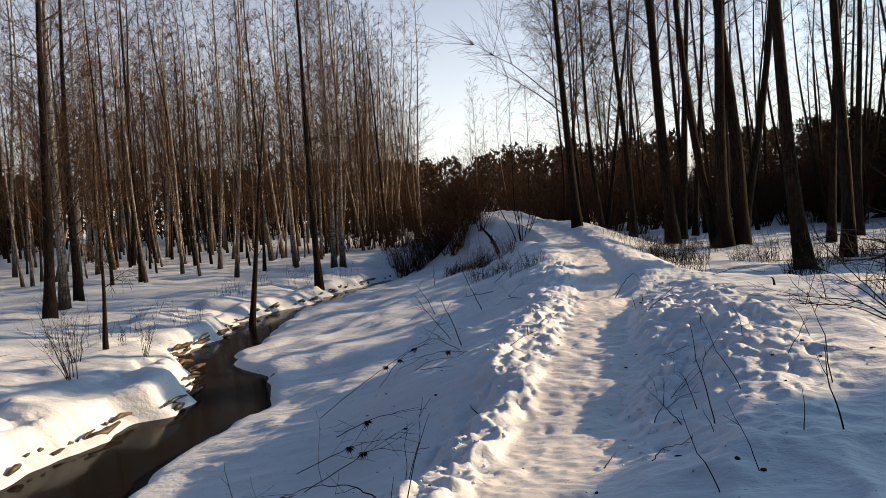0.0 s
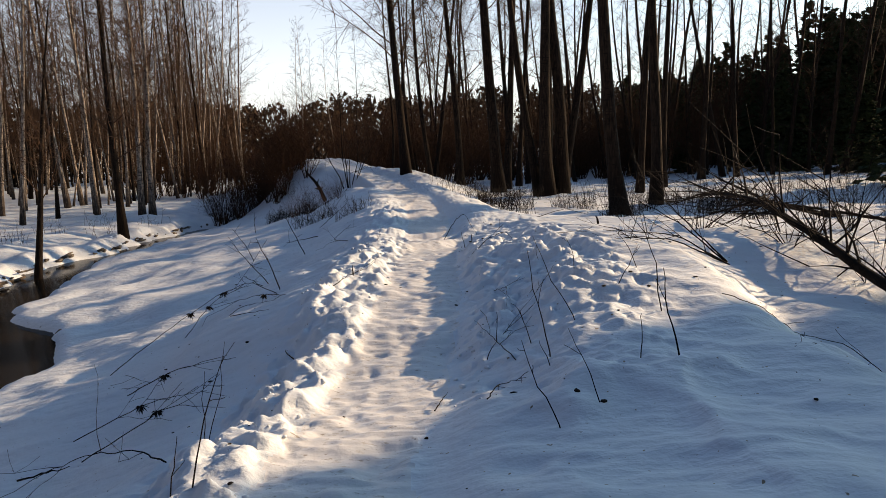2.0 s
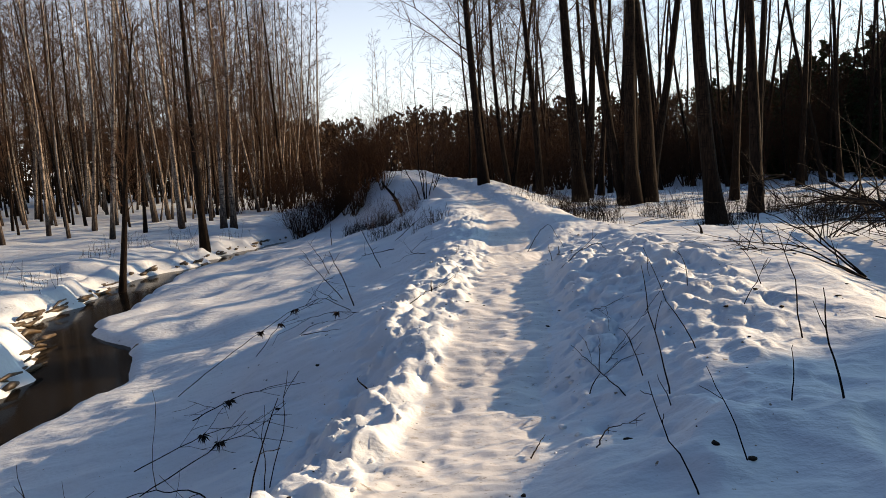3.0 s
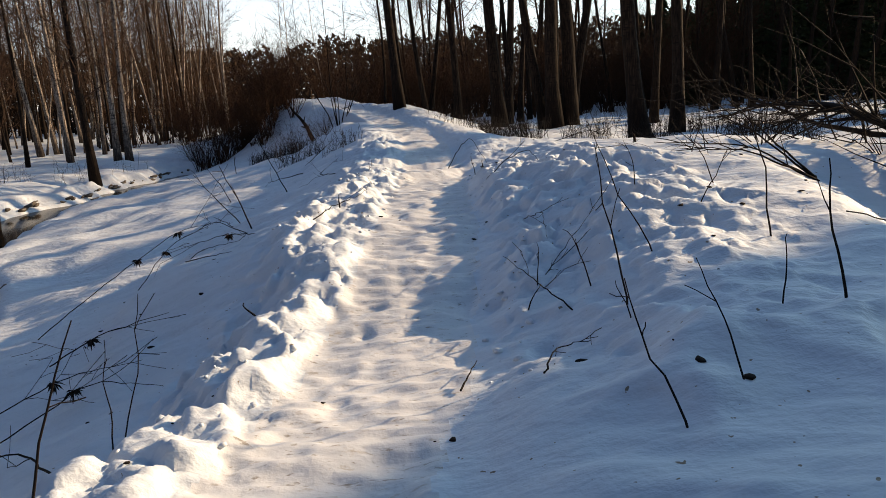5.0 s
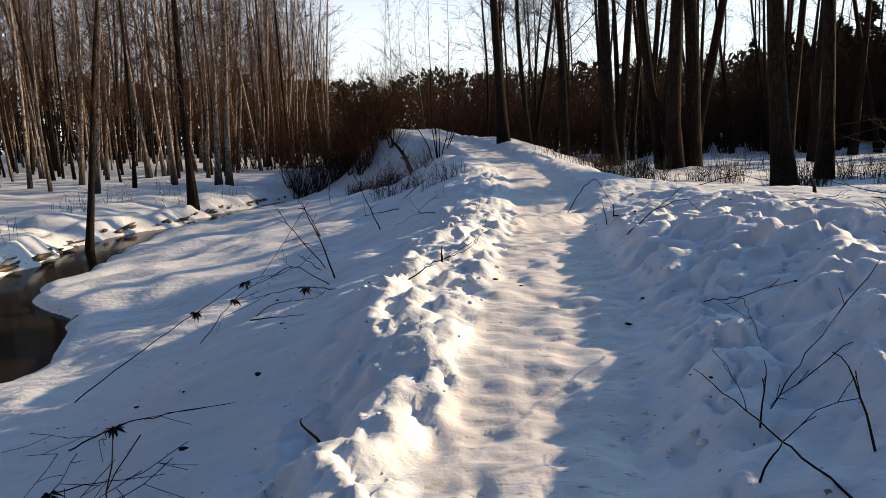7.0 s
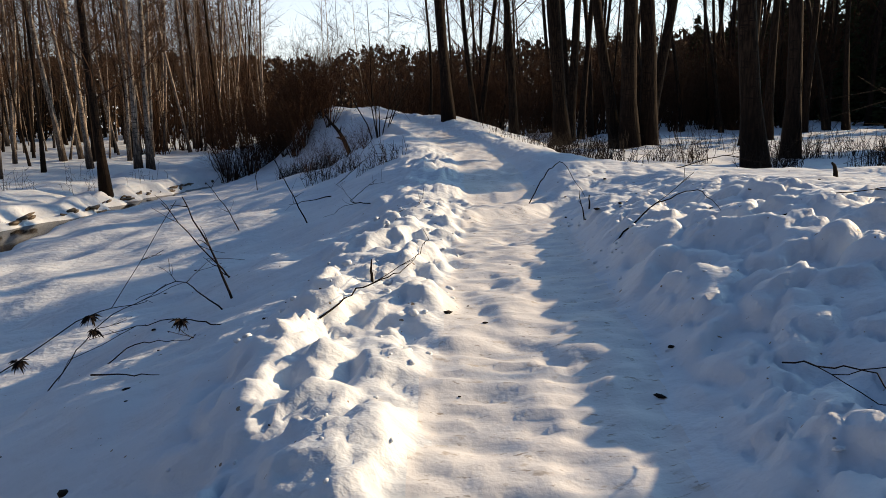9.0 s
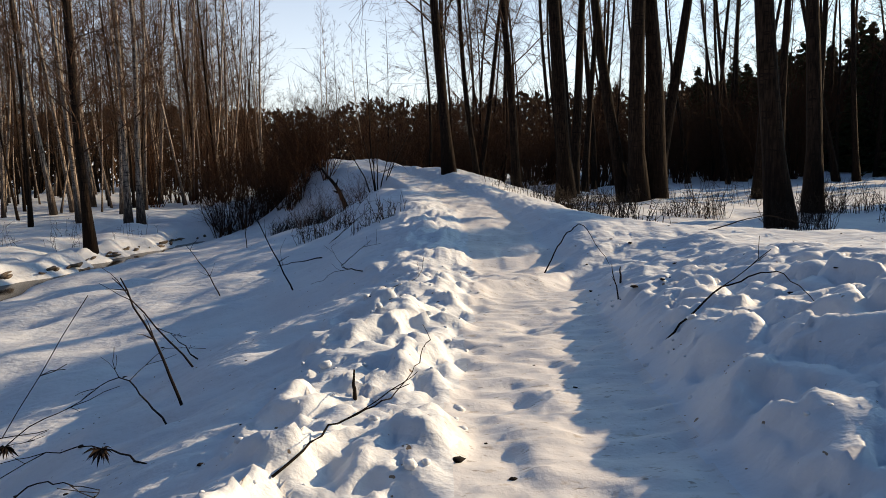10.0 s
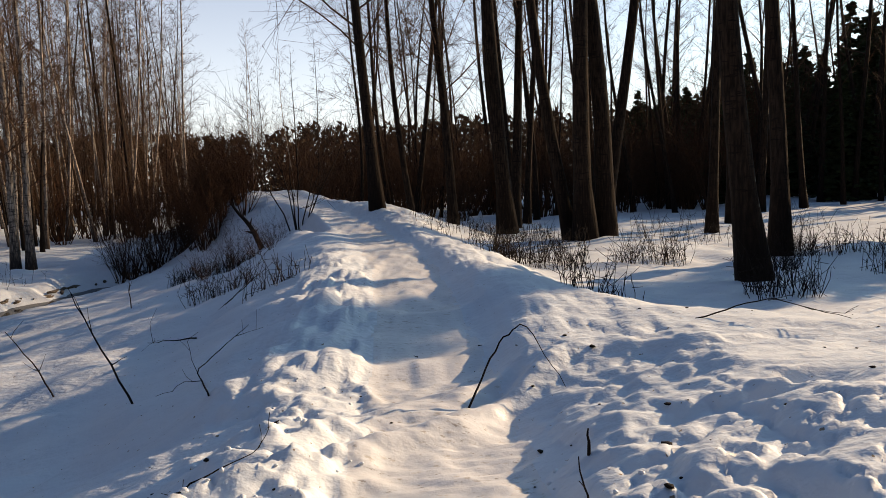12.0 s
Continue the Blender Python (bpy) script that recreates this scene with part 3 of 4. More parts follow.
def brush():
    kinds = [shrub("willow_shrub", "brown leafless willow bush growing out of the snow", 200 + i, 3.6 + .5 * (i % 3), 14, BRUSH, .55, 7) for i in range(4)]
    for ob in kinds:
        tagged(ob, group="willow brush")
    rng = np.random.default_rng(9)
    spots = []
    for _ in range(60):
        spots.append((rng.uniform(-8.6, -4.4), rng.uniform(31, 38), rng.uniform(.35, .72)))
    for _ in range(150):
        spots.append((rng.uniform(-2.5, 16), rng.uniform(34, 52), rng.uniform(.55, 1.15)))
    for _ in range(80):
        spots.append((rng.uniform(-18, 4), rng.uniform(42, 60), rng.uniform(.7, 1.15)))
    for _ in range(12):
        turn, far = rng.uniform(.36, .56), rng.uniform(44, 52)
        spots.append((math.sin(turn) * far, math.cos(turn) * far, rng.uniform(.9, 1.7)))
    spots = [(x, y, s) for x, y, s in spots if abs(x - float(path_x(y))) > 1.0]
    for k, (x, y, s) in enumerate(spots):
        if k < 4:
            stand(kinds[k], x, y, 0, s)
        else:
            copy_at(kinds[k % 4], x, y, rng.uniform(0, 6), s)
    for k, (x, y, s) in enumerate(((-9.4, 10.9, .45), (-10.2, 12.0, .35), (-9.1, 12.7, .3))):
        ob = shrub("bare_shrub", "small dark bare shrub poking through snow on the bank", 230 + k, 3.4, 9, DEAD, .5, 5)
        stand(ob, x, y, k, s)
    for k, (x, y, s) in enumerate(((4.7, 8.7, .34), (5.5, 9.6, .38), (6.1, 8.9, .33), (4.3, 10.3, .30), (6.6, 10.4, .40), (5.2, 7.9, .26))):
        ob = shrub("bare_shrub", "tangled dark bare shrub in snow beside the fallen tree", 250 + k, 3.4, 10, DEAD, 1.3, 6)
        stand(ob, x, y, k, s)
    for k, (x, y, s) in enumerate(((-3.9, 26.4, .30), (-3.3, 24.6, .27), (-2.7, 23.6, .24), (-2.5, 25.4, .28), (-3.7, 23.2, .22), (-2.1, 22.4, .20))):
        ob = shrub("bare_shrub", "low grey tangle of bare twigs on the snowy bank", 270 + k, 3.4, 16, TWIG, .7, 7)
        stand(ob, x, y, k, s)
    ob = shrub("path_bush", "bare upright bush beside the footpath", 240, 3.6, 7, ALDER, .32, 7)
    stand(ob, -2.2, 28.0, 0, 1)


brush()


# ---- spruces ----
def spruce(seed, tall):
    rng = np.random.default_rng(seed)
    trunk, crown = Shape(), Shape()
    trunk.tube([(0, 0, -.2), (0, 0, tall * .5), (0, 0, tall)], [.016 * tall + .03, .009 * tall + .02, .01], 6)
    rings = int(tall * 2.3)
    for k in range(rings):
        h = .05 + .95 * k / rings
        reach = tall * .24 * (1 - h) ** 1.05 + .08
        n = 8 if h < .7 else 5
        for j in range(n):
            t = 6.283 * (j + rng.random() * .8) / n
            out = np.array((math.cos(t), math.sin(t), 0))
            side = np.array((-math.sin(t), math.cos(t), 0))
            ln = reach * rng.uniform(.7, 1.15)
            root = np.array((0, 0, (h + rng.uniform(-.5, .5) / rings) * tall))
            for q in range(4):
                f = .2 + .8 * q / 3
                c = root + out * ln * f + np.array((0, 0, -.32 * ln * f * f + .05 * rng.normal()))
                w = ln * .46 * (1.15 - f) + .14
                for sgn in (-1, 1):
                    tip = c + side * sgn * w + out * w * .6 + np.array((0, 0, -.30 * w + rng.normal(0, .05)))
                    crown.face((c - out * .14 + np.array((0, 0, .03)), c + out * .16, tip))
                    crown.face((c + np.array((0, 0, .05)), c + np.array((0, 0, -.16)) + out * .05, tip))
    root = new("spruce_tree")
    part("trunk", trunk, ALDER, root)
    part("crown", crown, NEEDLE, root, "dense dark green needles")
    return tagged(root, "dark green spruce with dense branches down to the snow", "conifer", "spruce thicket")


def spruces():
    kinds = [spruce(300 + i, 8.0) for i in range(4)]
    rng = np.random.default_rng(12)
    spots = []
    slope = math.cos(SUN_AZ) / math.sin(SUN_AZ)
    # added mostly out of view, sized so their shade ends at the path
    for _ in range(160):
        x, y0 = rng.uniform(18, 32), rng.uniform(-8, 5.6)
        spots.append((x, y0 + slope * (x - 2), ((x - .7) / math.sin(SUN_AZ) * math.tan(SUN_EL) + .75 + rng.uniform(-.4, .35)) / 8))
    for _ in range(150):
        turn, far = rng.uniform(.30, .68), rng.uniform(50, 66)
        spots.append((math.sin(turn) * far, math.cos(turn) * far, np.interp(turn, [.30, .45, .62], [.7, 1.05, 1.4]) * rng.uniform(.75, 1.1)))
    for _ in range(9):
        turn, far = rng.uniform(.64, .82), rng.uniform(25, 31)
        spots.append((math.sin(turn) * far, math.cos(turn) * far, rng.uniform(.3, .58)))
    for _ in range(30):
        turn, far = rng.uniform(.3, 1.0), rng.uniform(40, 62)
        spots.append((math.sin(turn) * far, math.cos(turn) * far, rng.uniform(.5, .75)))
    # three tall ones added to cast shade across to the far stream bank
    spots += [(20.0, 24.2, 1.45), (24.0, 26.2, 1.6), (18.5, 23.3, 1.35)]
    for k, (x, y, s) in enumerate(spots):
        if k < 4:
            stand(kinds[k], x, y, 0, s)
        else:
            copy_at(kinds[k % 4], x, y, rng.uniform(0, 6), s)


spruces()


# ---- far woods all round ----
def far_woods():
    rng = np.random.default_rng(21)
    s = Shape()

    def crown_of(x, y, z, tall, wide, n, low, grain=.07):
        """A tree far off: an uneven crown of many loose clumps over a stem."""
        s.tube([(x, y, z - .3), (x + rng.normal(0, .2), y, z + tall * .8)], [.12, .04], 3, cap=False)
        for _ in range(n):
            h = low + (1 - low) * rng.random()
            r = wide * math.sqrt(rng.random()) * (1.15 - h) ** .6
            t = rng.uniform(0, 6.28)
            c = np.array((x + math.cos(t) * r, y + math.sin(t) * r, z + tall * h))
            q = tall * grain
            s.face([c + rng.normal(0, 1, 3) * (q * .6, q * .6, q * .85) for _ in range(3)])

    for _ in range(1500):
        ang = rng.uniform(-3.14, 3.14)
        ahead = abs(ang) < 1.2
        # beyond the view the woods are added, to cut light from the horizon
        dist = rng.uniform(72, 125) if ahead else rng.uniform(38, 75)
        x, y = math.sin(ang) * dist, math.cos(ang) * dist
        z = float(ground(x, y))
        tall = (dist * .07 + 1.8) * rng.uniform(.85, 1.05) if ahead else rng.uniform(9, 15)
        crown_of(x, y, z, tall, tall * rng.uniform(.14, .28), 180 if ahead else 85, rng.uniform(.0, .1), .045 if ahead else .07)
    # an unseen wood added behind the walk to block sky light
    for _ in range(260):
        ang, dist = rng.uniform(1.9, 4.5), rng.uniform(13, 45)
        x, y = math.sin(ang) * dist, math.cos(ang) * dist - 3
        if abs(x - float(path_x(y))) > 3 and not -9 < x < -3:
            tall = rng.uniform(14, 20)
            crown_of(x, y, float(ground(x, y)), tall, tall * rng.uniform(.14, .2), 110, .05)
    ob = new("far_woods", s.mesh("far_woods", FARWOOD, False))
    tagged(ob, "distant dark brown forest edge, with unseen woods added around to block sky light", "forest", kind="stuff")


far_woods()


# ---- dead stems, fallen branches and logs ----
def curve_through(pts, n):
    pts = np.array(pts, float)
    at = np.linspace(0, len(pts) - 1, n)
    out = np.stack([np.interp(at, range(len(pts)), pts[:, k]) for k in range(3)], -1)
    for _ in range(2):
        out[1:-1] = (out[:-2] + 2 * out[1:-1] + out[2:]) / 4
    return out


T = (1 + 5 ** .5) / 2
BALL = np.array([(-1, T, 0), (1, T, 0), (-1, -T, 0), (1, -T, 0), (0, -1, T), (0, 1, T), (0, -1, -T), (0, 1, -T), (T, 0, -1), (T, 0, 1), (-T, 0, -1), (-T, 0, 1)]) / 1.9
BALL_TRIS = ((0, 11, 5), (0, 5, 1), (0, 1, 7), (0, 7, 10), (0, 10, 11), (1, 5, 9), (5, 11, 4), (11, 10, 2), (10, 7, 6), (7, 1, 8),
             (3, 9, 4), (3, 4, 2), (3, 2, 6), (3, 6, 8), (3, 8, 9), (4, 9, 5), (2, 4, 11), (6, 2, 10), (8, 6, 7), (9, 8, 1))


def seed_head(shape, at, size, rng):
    """A tuft of withered leaves and seed pods that hang from one knot."""
    knot = shape.count
    at = np.array(at)
    shape.verts.append(at)
    shape.count += 1
    for _ in range(34):
        way = unit(rng.normal(0, 1, 3) * np.array((1, 1, .45)) + np.array((0, 0, -.55)))
        side = unit(np.cross(way, rng.normal(0, 1, 3)))
        ln, w = size * rng.uniform(.5, 1.1), size * rng.uniform(.06, .12)
        mid = at + way * ln * .55
        shape.verts += [mid + side * w, at + way * ln + np.array((0, 0, -.25 * ln)), mid - side * w]
        shape.faces.append((knot, shape.count, shape.count + 1, shape.count + 2))
        shape.count += 3


def dead_stem(x, y, tip, radius=.006, seed=0, side=2, label="dry brown plant stem standing in the snow", name="dry_plant"):
    """An upright or leaning stem with knots and a few side shoots; tip: its end, from its foot."""
    rng = np.random.default_rng(500 + seed)
    s = Shape()
    foot = np.array((0, 0, -.08))
    tip = np.array(tip, float)
    mid = tip * .5 + np.cross(tip, (0, 1, 0)) * rng.uniform(-.08, .08)
    line = curve_through([foot, tip * .22, mid, tip * .8 + rng.normal(0, .015, 3), tip], 9)
    line[1:-1] += rng.normal(0, .006, (7, 3)) * min(1, np.linalg.norm(tip))
    radius *= .75 if radius < .015 else 1
    s.tube(line, [radius * (1.15 - .75 * k / 8) for k in range(9)], 6)
    root = new(name)
    root.location = (x, y, float(snow_surface(x, y)))
    part("stalk", s, DEAD, root)
    for k in range(side):
        q = Shape()
        at = line[rng.integers(3, 8)]
        limb(q, at, unit(unit(tip) * .6 + rng.normal(0, .6, 3)), np.linalg.norm(tip) * rng.uniform(.12, .32), radius * .6, rng, 4, 3, thin=.002)
        part("shoot", q, DEAD, root)
    return tagged(root, label, "plant stem")


def fallen_branch(points, radius=.008, seed=0, side=3, heads=0, label="thin bare branch lying on the snow", name="fallen_branch", mat=None, spread=.5, reach=(.15, .4), slim=.55):
    """A branch along points of (x, y, height over the snow)."""
    rng = np.random.default_rng(700 + seed)
    x0, y0 = points[0][0], points[0][1]
    base = np.array((x0, y0, float(snow_surface(x0, y0))))
    line = curve_through([(x, y, float(snow_surface(x, y)) + h) for x, y, h in points], 5 * len(points)) - base
    n = len(line)
    length = float(np.linalg.norm(np.diff(line, axis=0), axis=1).sum())
    line[1:-1] += rng.normal(0, .005, (n - 2, 3))
    radius *= .75 if radius < .015 else 1
    s = Shape()
    s.tube(line, [radius * (1.1 - .75 * k / (n - 1)) for k in range(n)], 6)
    root = new(name)
    root.location = base
    part("stalk", s, mat or DEAD, root)
    for k in range(side):
        i = rng.integers(n // 4, n)
        q = Shape()
        way = unit(unit(line[min(i + 1, n - 1)] - line[i - 1]) + rng.normal(0, spread, 3) * np.array((1, 1, .6)) + np.array((0, 0, .15)))
        lp = limb(q, line[i], way, length * rng.uniform(*reach), radius * slim, rng, 4, 4, thin=.002)
        for _ in range(2):
            limb(q, lp[rng.integers(1, 5)], unit(way + rng.normal(0, .5, 3)), length * rng.uniform(.06, .16), max(radius * slim * .6, .002), rng, 3, 2, thin=.0018)
        part("twig", q, mat or DEAD, root)
    for k in range(heads):
        q = Shape()
        seed_head(q, line[int(n * (.45 + .4 * k / max(heads, 1)))], .075, rng)
        part("seed_head", q, DEAD, root, "drooping dry brown seed head")
    return tagged(root, label, "branch")


def stems():
    tall = "tall dry stem standing in the snow beside the path"
    for k, (x, y, tip, r, side) in enumerate((
            (1.05, 5.45, (-.17, 0, .82), .007, 2), (1.38, 5.95, (-.35, .1, .70), .006, 1), (2.15, 6.1, (-.2, 0, .8), .007, 1), (-1.5, 5.2, (.05, 0, .5), .005, 1),
            (-1.55, 5.4, (.2, 0, .8), .005, 1), (.87, 4.22, (-.24, 0, .53), .006, 2), (1.15, 4.4, (-.21, 0, .47), .005, 1), (1.0, 5.9, (-.18, 0, .33), .006, 1),
            (1.02, 5.28, (-.09, 0, .18), .005, 0), (.74, 6.25, (0, 0, .27), .005, 2), (.85, 10.7, (-.05, 0, .23), .007, 1), (1.81, 4.85, (-.13, 0, .60), .008, 1),
            (1.56, 4.92, (0, 0, .31), .005, 0), (-1.27, 3.85, (.07, 0, .33), .005, 1), (-1.16, 3.85, (.2, .1, .66), .006, 1), (-3.3, 5.7, (-.14, 0, .68), .006, 1),
            (2.9, 10.8, (-.05, 0, .12), .02, 0), (3.1, 9.2, (-.1, 0, .7), .007, 2), (2.6, 8.4, (.15, 0, .55), .006, 2), (3.9, 9.6, (.05, 0, .9), .008, 3),
            (1.0, 11.25, (0, 0, .12), .012, 0), (.6, 5.9, (.1, .05, .14), .006, 0), (1.62, 7.0, (-.1, 0, .3), .005, 2), (1.9, 6.6, (.2, 0, .35), .005, 2), (2.35, 7.3, (-.25, 0, .4), .006, 2))):
        dead_stem(x, y, tip, r, k, side, tall if tip[2] > .4 else "short dry twig sticking out of the snow")
    for k, (x, y, tip, r) in enumerate(((-1.77, 9.95, (-.30, 0, .72), .011), (-2.14, 11.3, (-.62, 0, .75), .010), (-2.05, 14.3, (-.45, 0, .98), .012), (-3.4, 15.8, (-.45, 0, .72), .011), (-4.6, 21.5, (0, 0, .7), .014))):
        dead_stem(x, y, tip, r, 60 + k, 3, "leaning dark stick stuck in the snowy slope", "leaning_stick")
    dead_stem(-.70, 9.05, (0, 0, .13), .013, 70, 0, "short broken stick standing in trodden snow", "stick_stub")
    dead_stem(-.98, 6.3, (-.1, 0, .13), .010, 71, 0, "short broken stick standing in trodden snow", "stick_stub")
    dead_stem(3.75, 5.25, (-.1, 0, 1.85), .019, 72, 5, "thin upright dead sapling standing in the snow", "dead_sapling")
    dead_stem(5.4, 6.0, (-.87, .3, 1.7), .030, 73, 4, "leaning dead pole standing in the snow", "leaning_pole")
    dead_stem(6.1, 7.6, (.1, .1, .9), .014, 74, 4, "thin upright dead sapling standing in the snow", "dead_sapling")
    dead_stem(-3.05, 27.0, (-.75, 0, 1.2), .075, 75, 3, "broken dark trunk leaning over the snow bank", "leaning_snag")


stems()


def branches():
    lying = "thin bare branch lying on the snow"
    arched = "thin bare branch arching out of the snow"
    herb = "dry weed stalk with seed heads bent over the snow"
    for k, (pts, r, side, heads, label) in enumerate((
            (((.82, 5.69, 0), (.72, 6.1, .06), (.58, 6.6, .12)), .006, 2, 0, lying),
            (((.80, 9.6, .0), (1.05, 9.62, .08), (1.30, 9.5, .17), (1.36, 9.25, -.02)), .007, 1, 0, arched),
            (((-1.46, 8.8, -.02), (-1.9, 9.2, .14), (-2.6, 9.5, .26)), .006, 1, 1, herb),
            (((-.87, 8.28, .02), (-.71, 8.5, .07), (-.52, 8.6, .08), (-.42, 9.0, .16)), .006, 2, 0, lying),
            (((-2.6, 9.4, .03), (-2.1, 9.1, .07), (-1.64, 8.7, .02)), .006, 1, 0, lying),
            (((-2.15, 8.65, .02), (-1.6, 8.2, .02)), .007, 0, 0, lying),
            (((.58, 12.4, -.02), (.82, 12.65, .33), (1.0, 12.65, .34), (1.2, 12.4, .0)), .009, 0, 0, arched),
            (((-2.08, 16.4, .02), (-3.0, 17.5, .12)), .012, 2, 0, lying),
            (((-.99, 11.4, .02), (-.77, 11.3, .05), (-.5, 11.5, .08)), .008, 2, 0, lying),
            (((-1.75, 5.15, 0), (-2.1, 5.55, .14), (-2.6, 5.8, .2), (-3.1, 6.0, .14)), .008, 5, 0, lying),
            (((-3.0, 7.6, .02), (-2.4, 7.2, .2), (-1.75, 6.9, .26)), .007, 3, 1, herb),
            (((-3.2, 6.8, .05), (-2.4, 6.7, .2), (-1.9, 6.7, .1)), .006, 4, 1, herb),
            (((-2.9, 6.3, .02), (-2.2, 6.6, .12), (-1.6, 6.2, .02)), .006, 3, 1, herb),
            (((-3.6, 8.6, .0), (-3.0, 8.9, .28), (-2.3, 9.0, .34), (-1.95, 8.95, .3)), .006, 1, 2, herb),
            (((-3.1, 9.8, .0), (-2.7, 9.9, .28), (-2.1, 9.9, .27)), .006, 2, 1, herb),
            (((-3.4, 6.2, .05), (-2.9, 6.1, .1)), .012, 0, 0, lying),
            (((2.8, 6.4, .01), (2.98, 6.05, .03), (3.3, 6.2, .02), (3.75, 6.5, .02)), .006, 1, 0, lying),
            (((3.95, 4.95, -.02), (3.72, 5.3, .03), (3.4, 5.55, .2), (2.9, 5.3, .04)), .007, 2, 0, arched),
            (((.88, 7.5, .03), (.95, 7.1, .12), (.9, 6.7, .05)), .004, 2, 0, lying),
            (((.7, 6.2, .0), (.92, 6.45, .1), (1.2, 6.6, .2)), .004, 3, 0, arched),
            (((1.5, 8.9, .02), (1.9, 9.0, .05), (2.4, 9.1, .08)), .006, 1, 0, lying),
            (((-1.76, 9.66, .0), (-2.3, 10.4, .2), (-2.9, 10.9, .28)), .007, 2, 0, arched),
            (((-1.1, 13.0, .02), (-1.5, 14.2, .1), (-1.2, 15.0, .14)), .009, 3, 0, lying),
            (((-2.5, 12.2, .02), (-3.0, 12.9, .2)), .009, 2, 0, lying),
            (((-2.3, 18.5, .02), (-1.6, 19.2, .2)), .012, 3, 0, lying),
            (((2.4, 13.2, .0), (2.9, 13.1, .15), (3.2, 12.6, .1)), .008, 2, 0, arched),
            (((.15, 5.1, .02), (.26, 5.4, .05)), .007, 0, 0, lying),
            (((.5, 4.9, .01), (.62, 5.2, .05), (.8, 5.25, .02)), .006, 2, 0, lying))):
        fallen_branch(pts, r, k, side, heads, label)
    # a limb broken off, its boughs fanned out over the snow
    for k, pts in enumerate((((3.7, 8.2, 0), (3.2, 8.5, .1), (2.4, 8.8, .12)), ((3.7, 8.25, 0), (3.25, 8.6, .24), (2.8, 9.1, .5)), ((3.72, 8.2, 0), (3.1, 8.25, .05), (2.5, 8.3, .05)),
                             ((3.7, 8.22, .02), (3.3, 8.7, .3), (3.0, 9.3, .75)))):
        fallen_branch(pts, .013, 40 + k, 7, 0, "dark broken bough with many twigs lying on the snow", "broken_bough", spread=.35)
    # the fallen tree by the hollow
    fallen_branch(((6.9, 5.2, -.02), (5.9, 6.2, .05), (5.15, 7.3, .12), (4.8, 8.4, .28), (4.8, 9.8, .42), (5.1, 11.8, .5)), .08, 50, 54, 0,
                  "fallen dark tree with bare branches lying on the snow", "fallen_tree", DEAD, .6, (.06, .2), .2)
    fallen_branch(((7.4, 9.5, 0), (6.6, 9.9, .25), (5.9, 10.6, .45), (5.0, 11.5, .5)), .03, 51, 20, 0, "dark fallen limb with bare branches over the snow", "fallen_limb", DEAD, .6, (.12, .35), .3)
    fallen_branch(((9.5, 15.2, 0), (8.4, 16.0, .35), (7.6, 17.0, .8)), .06, 52, 10, 0, "dark fallen limb with bare branches over the snow", "fallen_limb", DEAD, .6, (.12, .35), .3)


branches()


# ---- dry weeds, litter and loose snow ----
def weeds():
    rng = np.random.default_rng(31)

    def patch(name, n, xs, ys, tall, label, keep=lambda x, y: True):
        s = Shape()
        while n:
            x, y = rng.uniform(*xs), rng.uniform(*ys)
            if not keep(x, y) or soft_noise(np.array(x * .8), np.array(y * .8), 91) < .12:
                continue
            n -= 1
            z, h = gz(x, y), tall[0] + (tall[1] - tall[0]) * rng.random() ** 2
            lean = rng.normal(0, .26, 2) * h
            tip = np.array((x + lean[0], y + lean[1], z + h))
            s.tube([(x, y, z - .05), (np.array((x, y, z)) + tip) / 2 + rng.normal(0, .02, 3), tip], [.006, .0045, .0025], 3, cap=False)
            for _ in range(2):
                f = rng.uniform(.4, .95)
                a = np.array((x, y, z)) * (1 - f) + tip * f
                s.tube([a, a + rng.normal(0, .09, 3) + np.array((0, 0, .07))], [.004, .003], 3, cap=False)
        ob = new(name, s.mesh(name, DEAD))
        tagged(ob, label, "weeds", kind="stuff")

    patch("dry_weeds", 900, (2.0, 9.5), (14.2, 20.5), (.15, .6), "dry brown weed stalks standing in snow under the alders", lambda x, y: y > 15.6 - .25 * (x - 2))
    patch("dry_weeds", 480, (5, 16), (12, 27), (.2, .8), "dry brown weed stalks standing in the snow of the wood", lambda x, y: y > 14.5 or x > 8)
    patch("dry_weeds", 420, (-5.0, -.9), (17.5, 31), (.15, .5), "dry weed stalks on the snowy bank beside the path", lambda x, y: x < float(path_x(y)) - 1.1)
    patch("dry_weeds", 380, (.8, 4.5), (16, 27), (.15, .5), "short dry weeds along the snowy path edge", lambda x, y: x > float(path_x(y)) + 1.3)
    patch("dry_weeds", 140, (-13, -9), (10, 30), (.2, .7), "dry weed stalks on the far stream bank", lambda x, y: x < float(shores(y)[1]) - .2)


weeds()


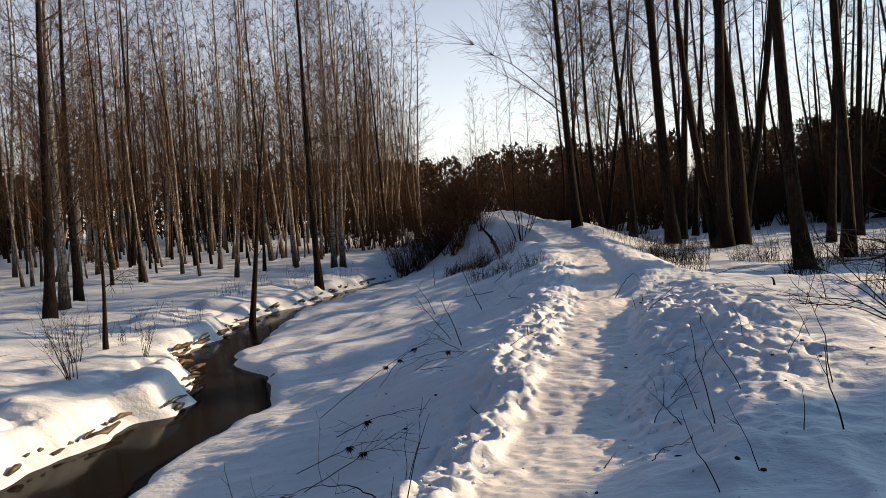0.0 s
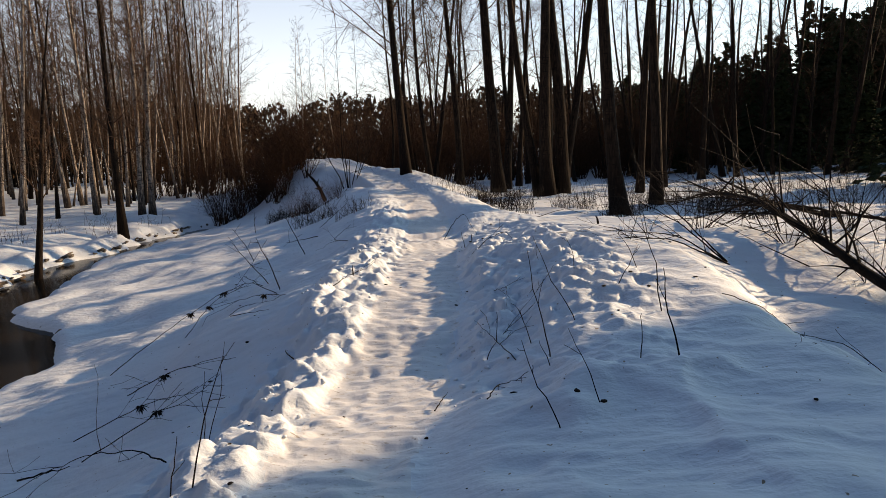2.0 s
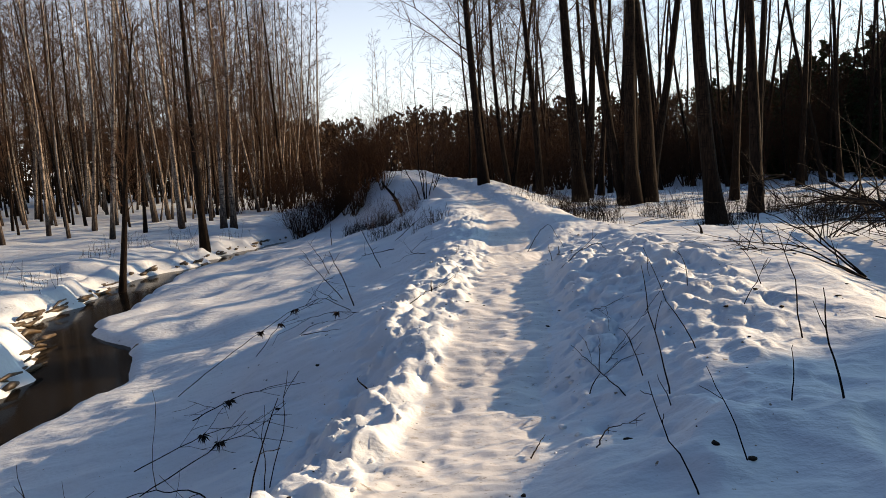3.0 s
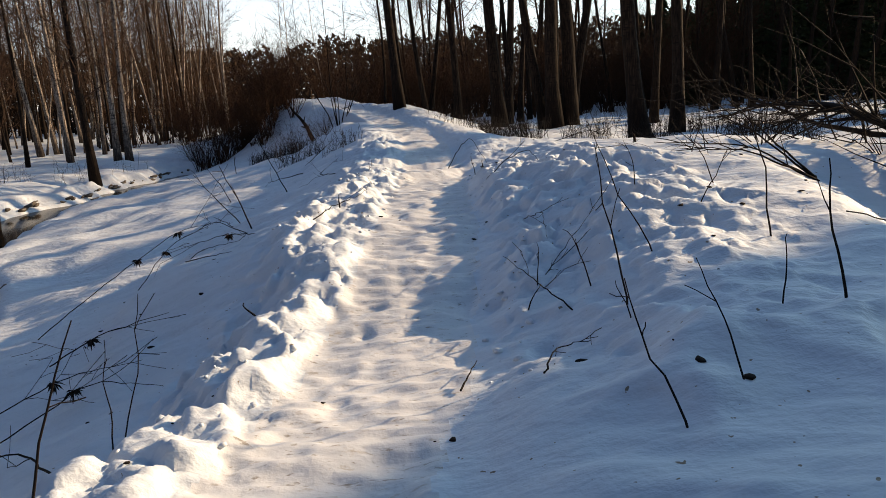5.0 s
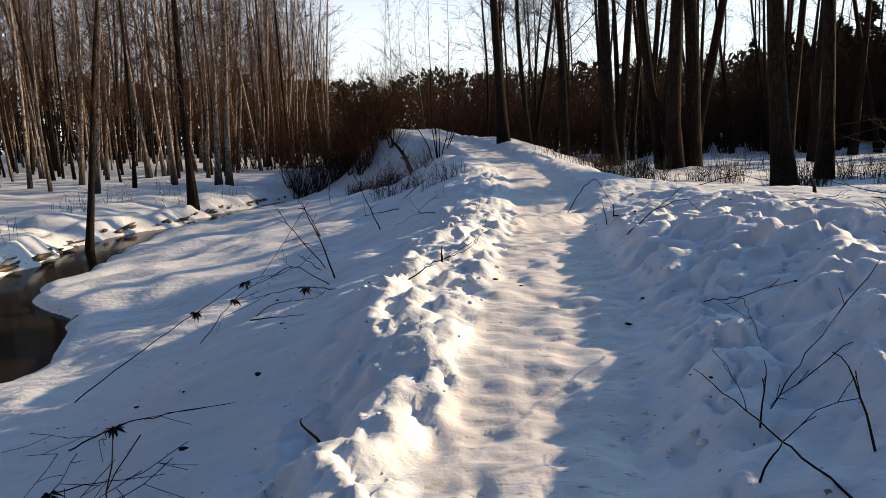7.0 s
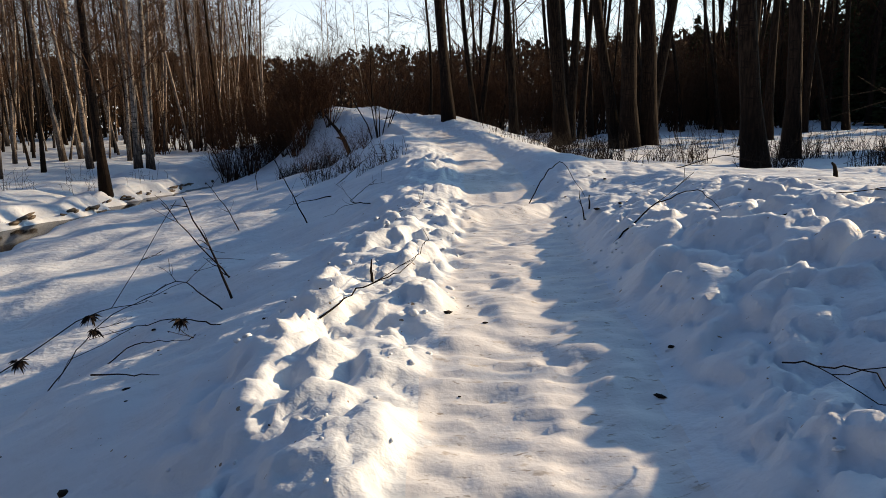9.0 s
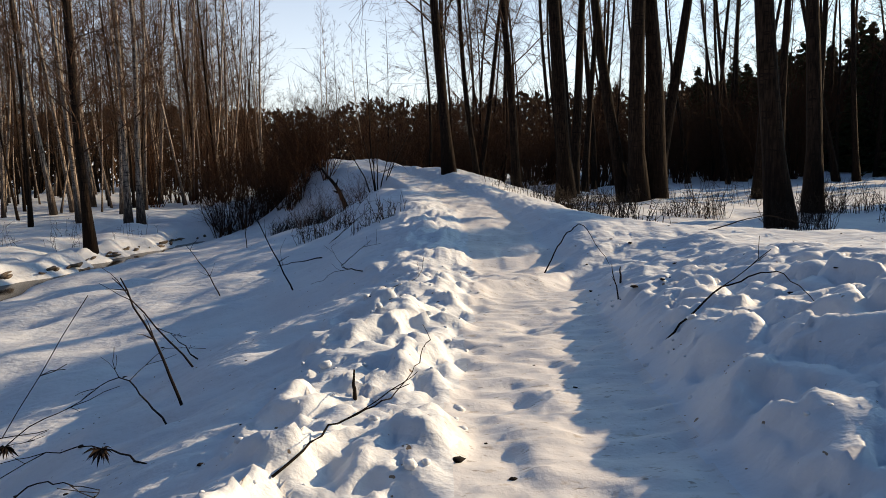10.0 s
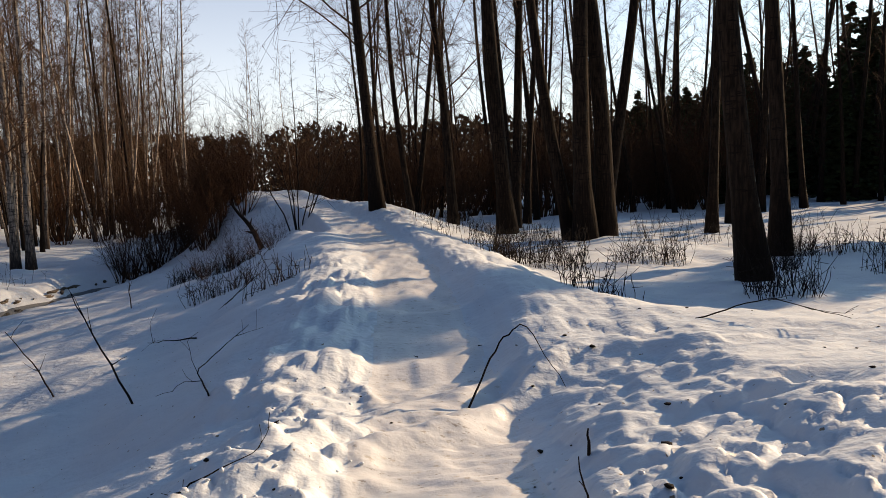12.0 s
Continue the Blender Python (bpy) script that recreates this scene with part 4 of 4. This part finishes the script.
def scattered(name, n, xs, ys, size, flat, mat, label, category, seed, keep=lambda x, y: True, lift=.3):
    """Many small irregular lumps lying on the ground."""
    rng = np.random.default_rng(seed)
    s = Shape()
    while n:
        x, y = rng.uniform(*xs), rng.uniform(*ys)
        if not keep(x, y):
            continue
        n -= 1
        r = size[0] + (size[1] - size[0]) * rng.random() ** 2.5
        v = BALL * (1 + rng.normal(0, .16, (12, 1))) * r * np.array((rng.uniform(.7, 1.4), rng.uniform(.7, 1.4), flat))
        c, q = math.cos(x * 40), math.sin(x * 40)
        v = np.stack([v[:, 0] * c - v[:, 1] * q, v[:, 0] * q + v[:, 1] * c, v[:, 2]], -1) + np.array((x, y, float(snow_surface(x, y)) + r * flat * lift))
        base = s.count
        s.verts.extend(v)
        s.faces.extend(tuple(base + i for i in f) for f in BALL_TRIS)
        s.count += 12
    ob = new(name, s.mesh(name, mat))
    tagged(ob, label, category, kind="stuff")


def off_path(x, y):
    return x - float(path_x(y))


scattered("bark_litter", 230, (-3.5, 4.5), (3.2, 14), (.006, .026), .35, DEAD, "dark bark crumbs and leaf scraps scattered on snow", "litter", 41)
scattered("loose_snow", 220, (-2.2, 1.2), (3.3, 13), (.008, .032), .7, SNOW, "loose crumbs of snow beside the trodden path", "snow", 42,
          lambda x, y: -1.3 < off_path(x, y) < -.4 or (.46 < off_path(x, y) < .8 and 5 < y < 11.5), .1)


def bank_soil():
    """Dark earth and roots that show under the snow along the water."""
    rng = np.random.default_rng(44)
    s = Shape()
    for y in np.arange(5, 40, .16):
        near, far = (float(v) for v in shores(y))
        for x, sign in ((far, -1), (near, 1)):
            if rng.random() < (.8 if sign < 0 else .2):
                c = np.array((x - sign * rng.uniform(-.06, .14), y, WATER_Z + rng.uniform(.0, .2 if sign < 0 else .05)))
                e = c + np.array((rng.normal(0, .06), rng.uniform(.15, .7), rng.normal(0, .03)))
                r = rng.uniform(.025, .065)
                s.tube([c, (c + e) / 2 + rng.normal(0, .03, 3), e], [r * .6, r, r * .5], 6)
    ob = new("bank_soil", s.mesh("bank_soil", MUD))
    tagged(ob, "dark earth and roots under the snow at the waterline", "soil", kind="stuff")


bank_soil()
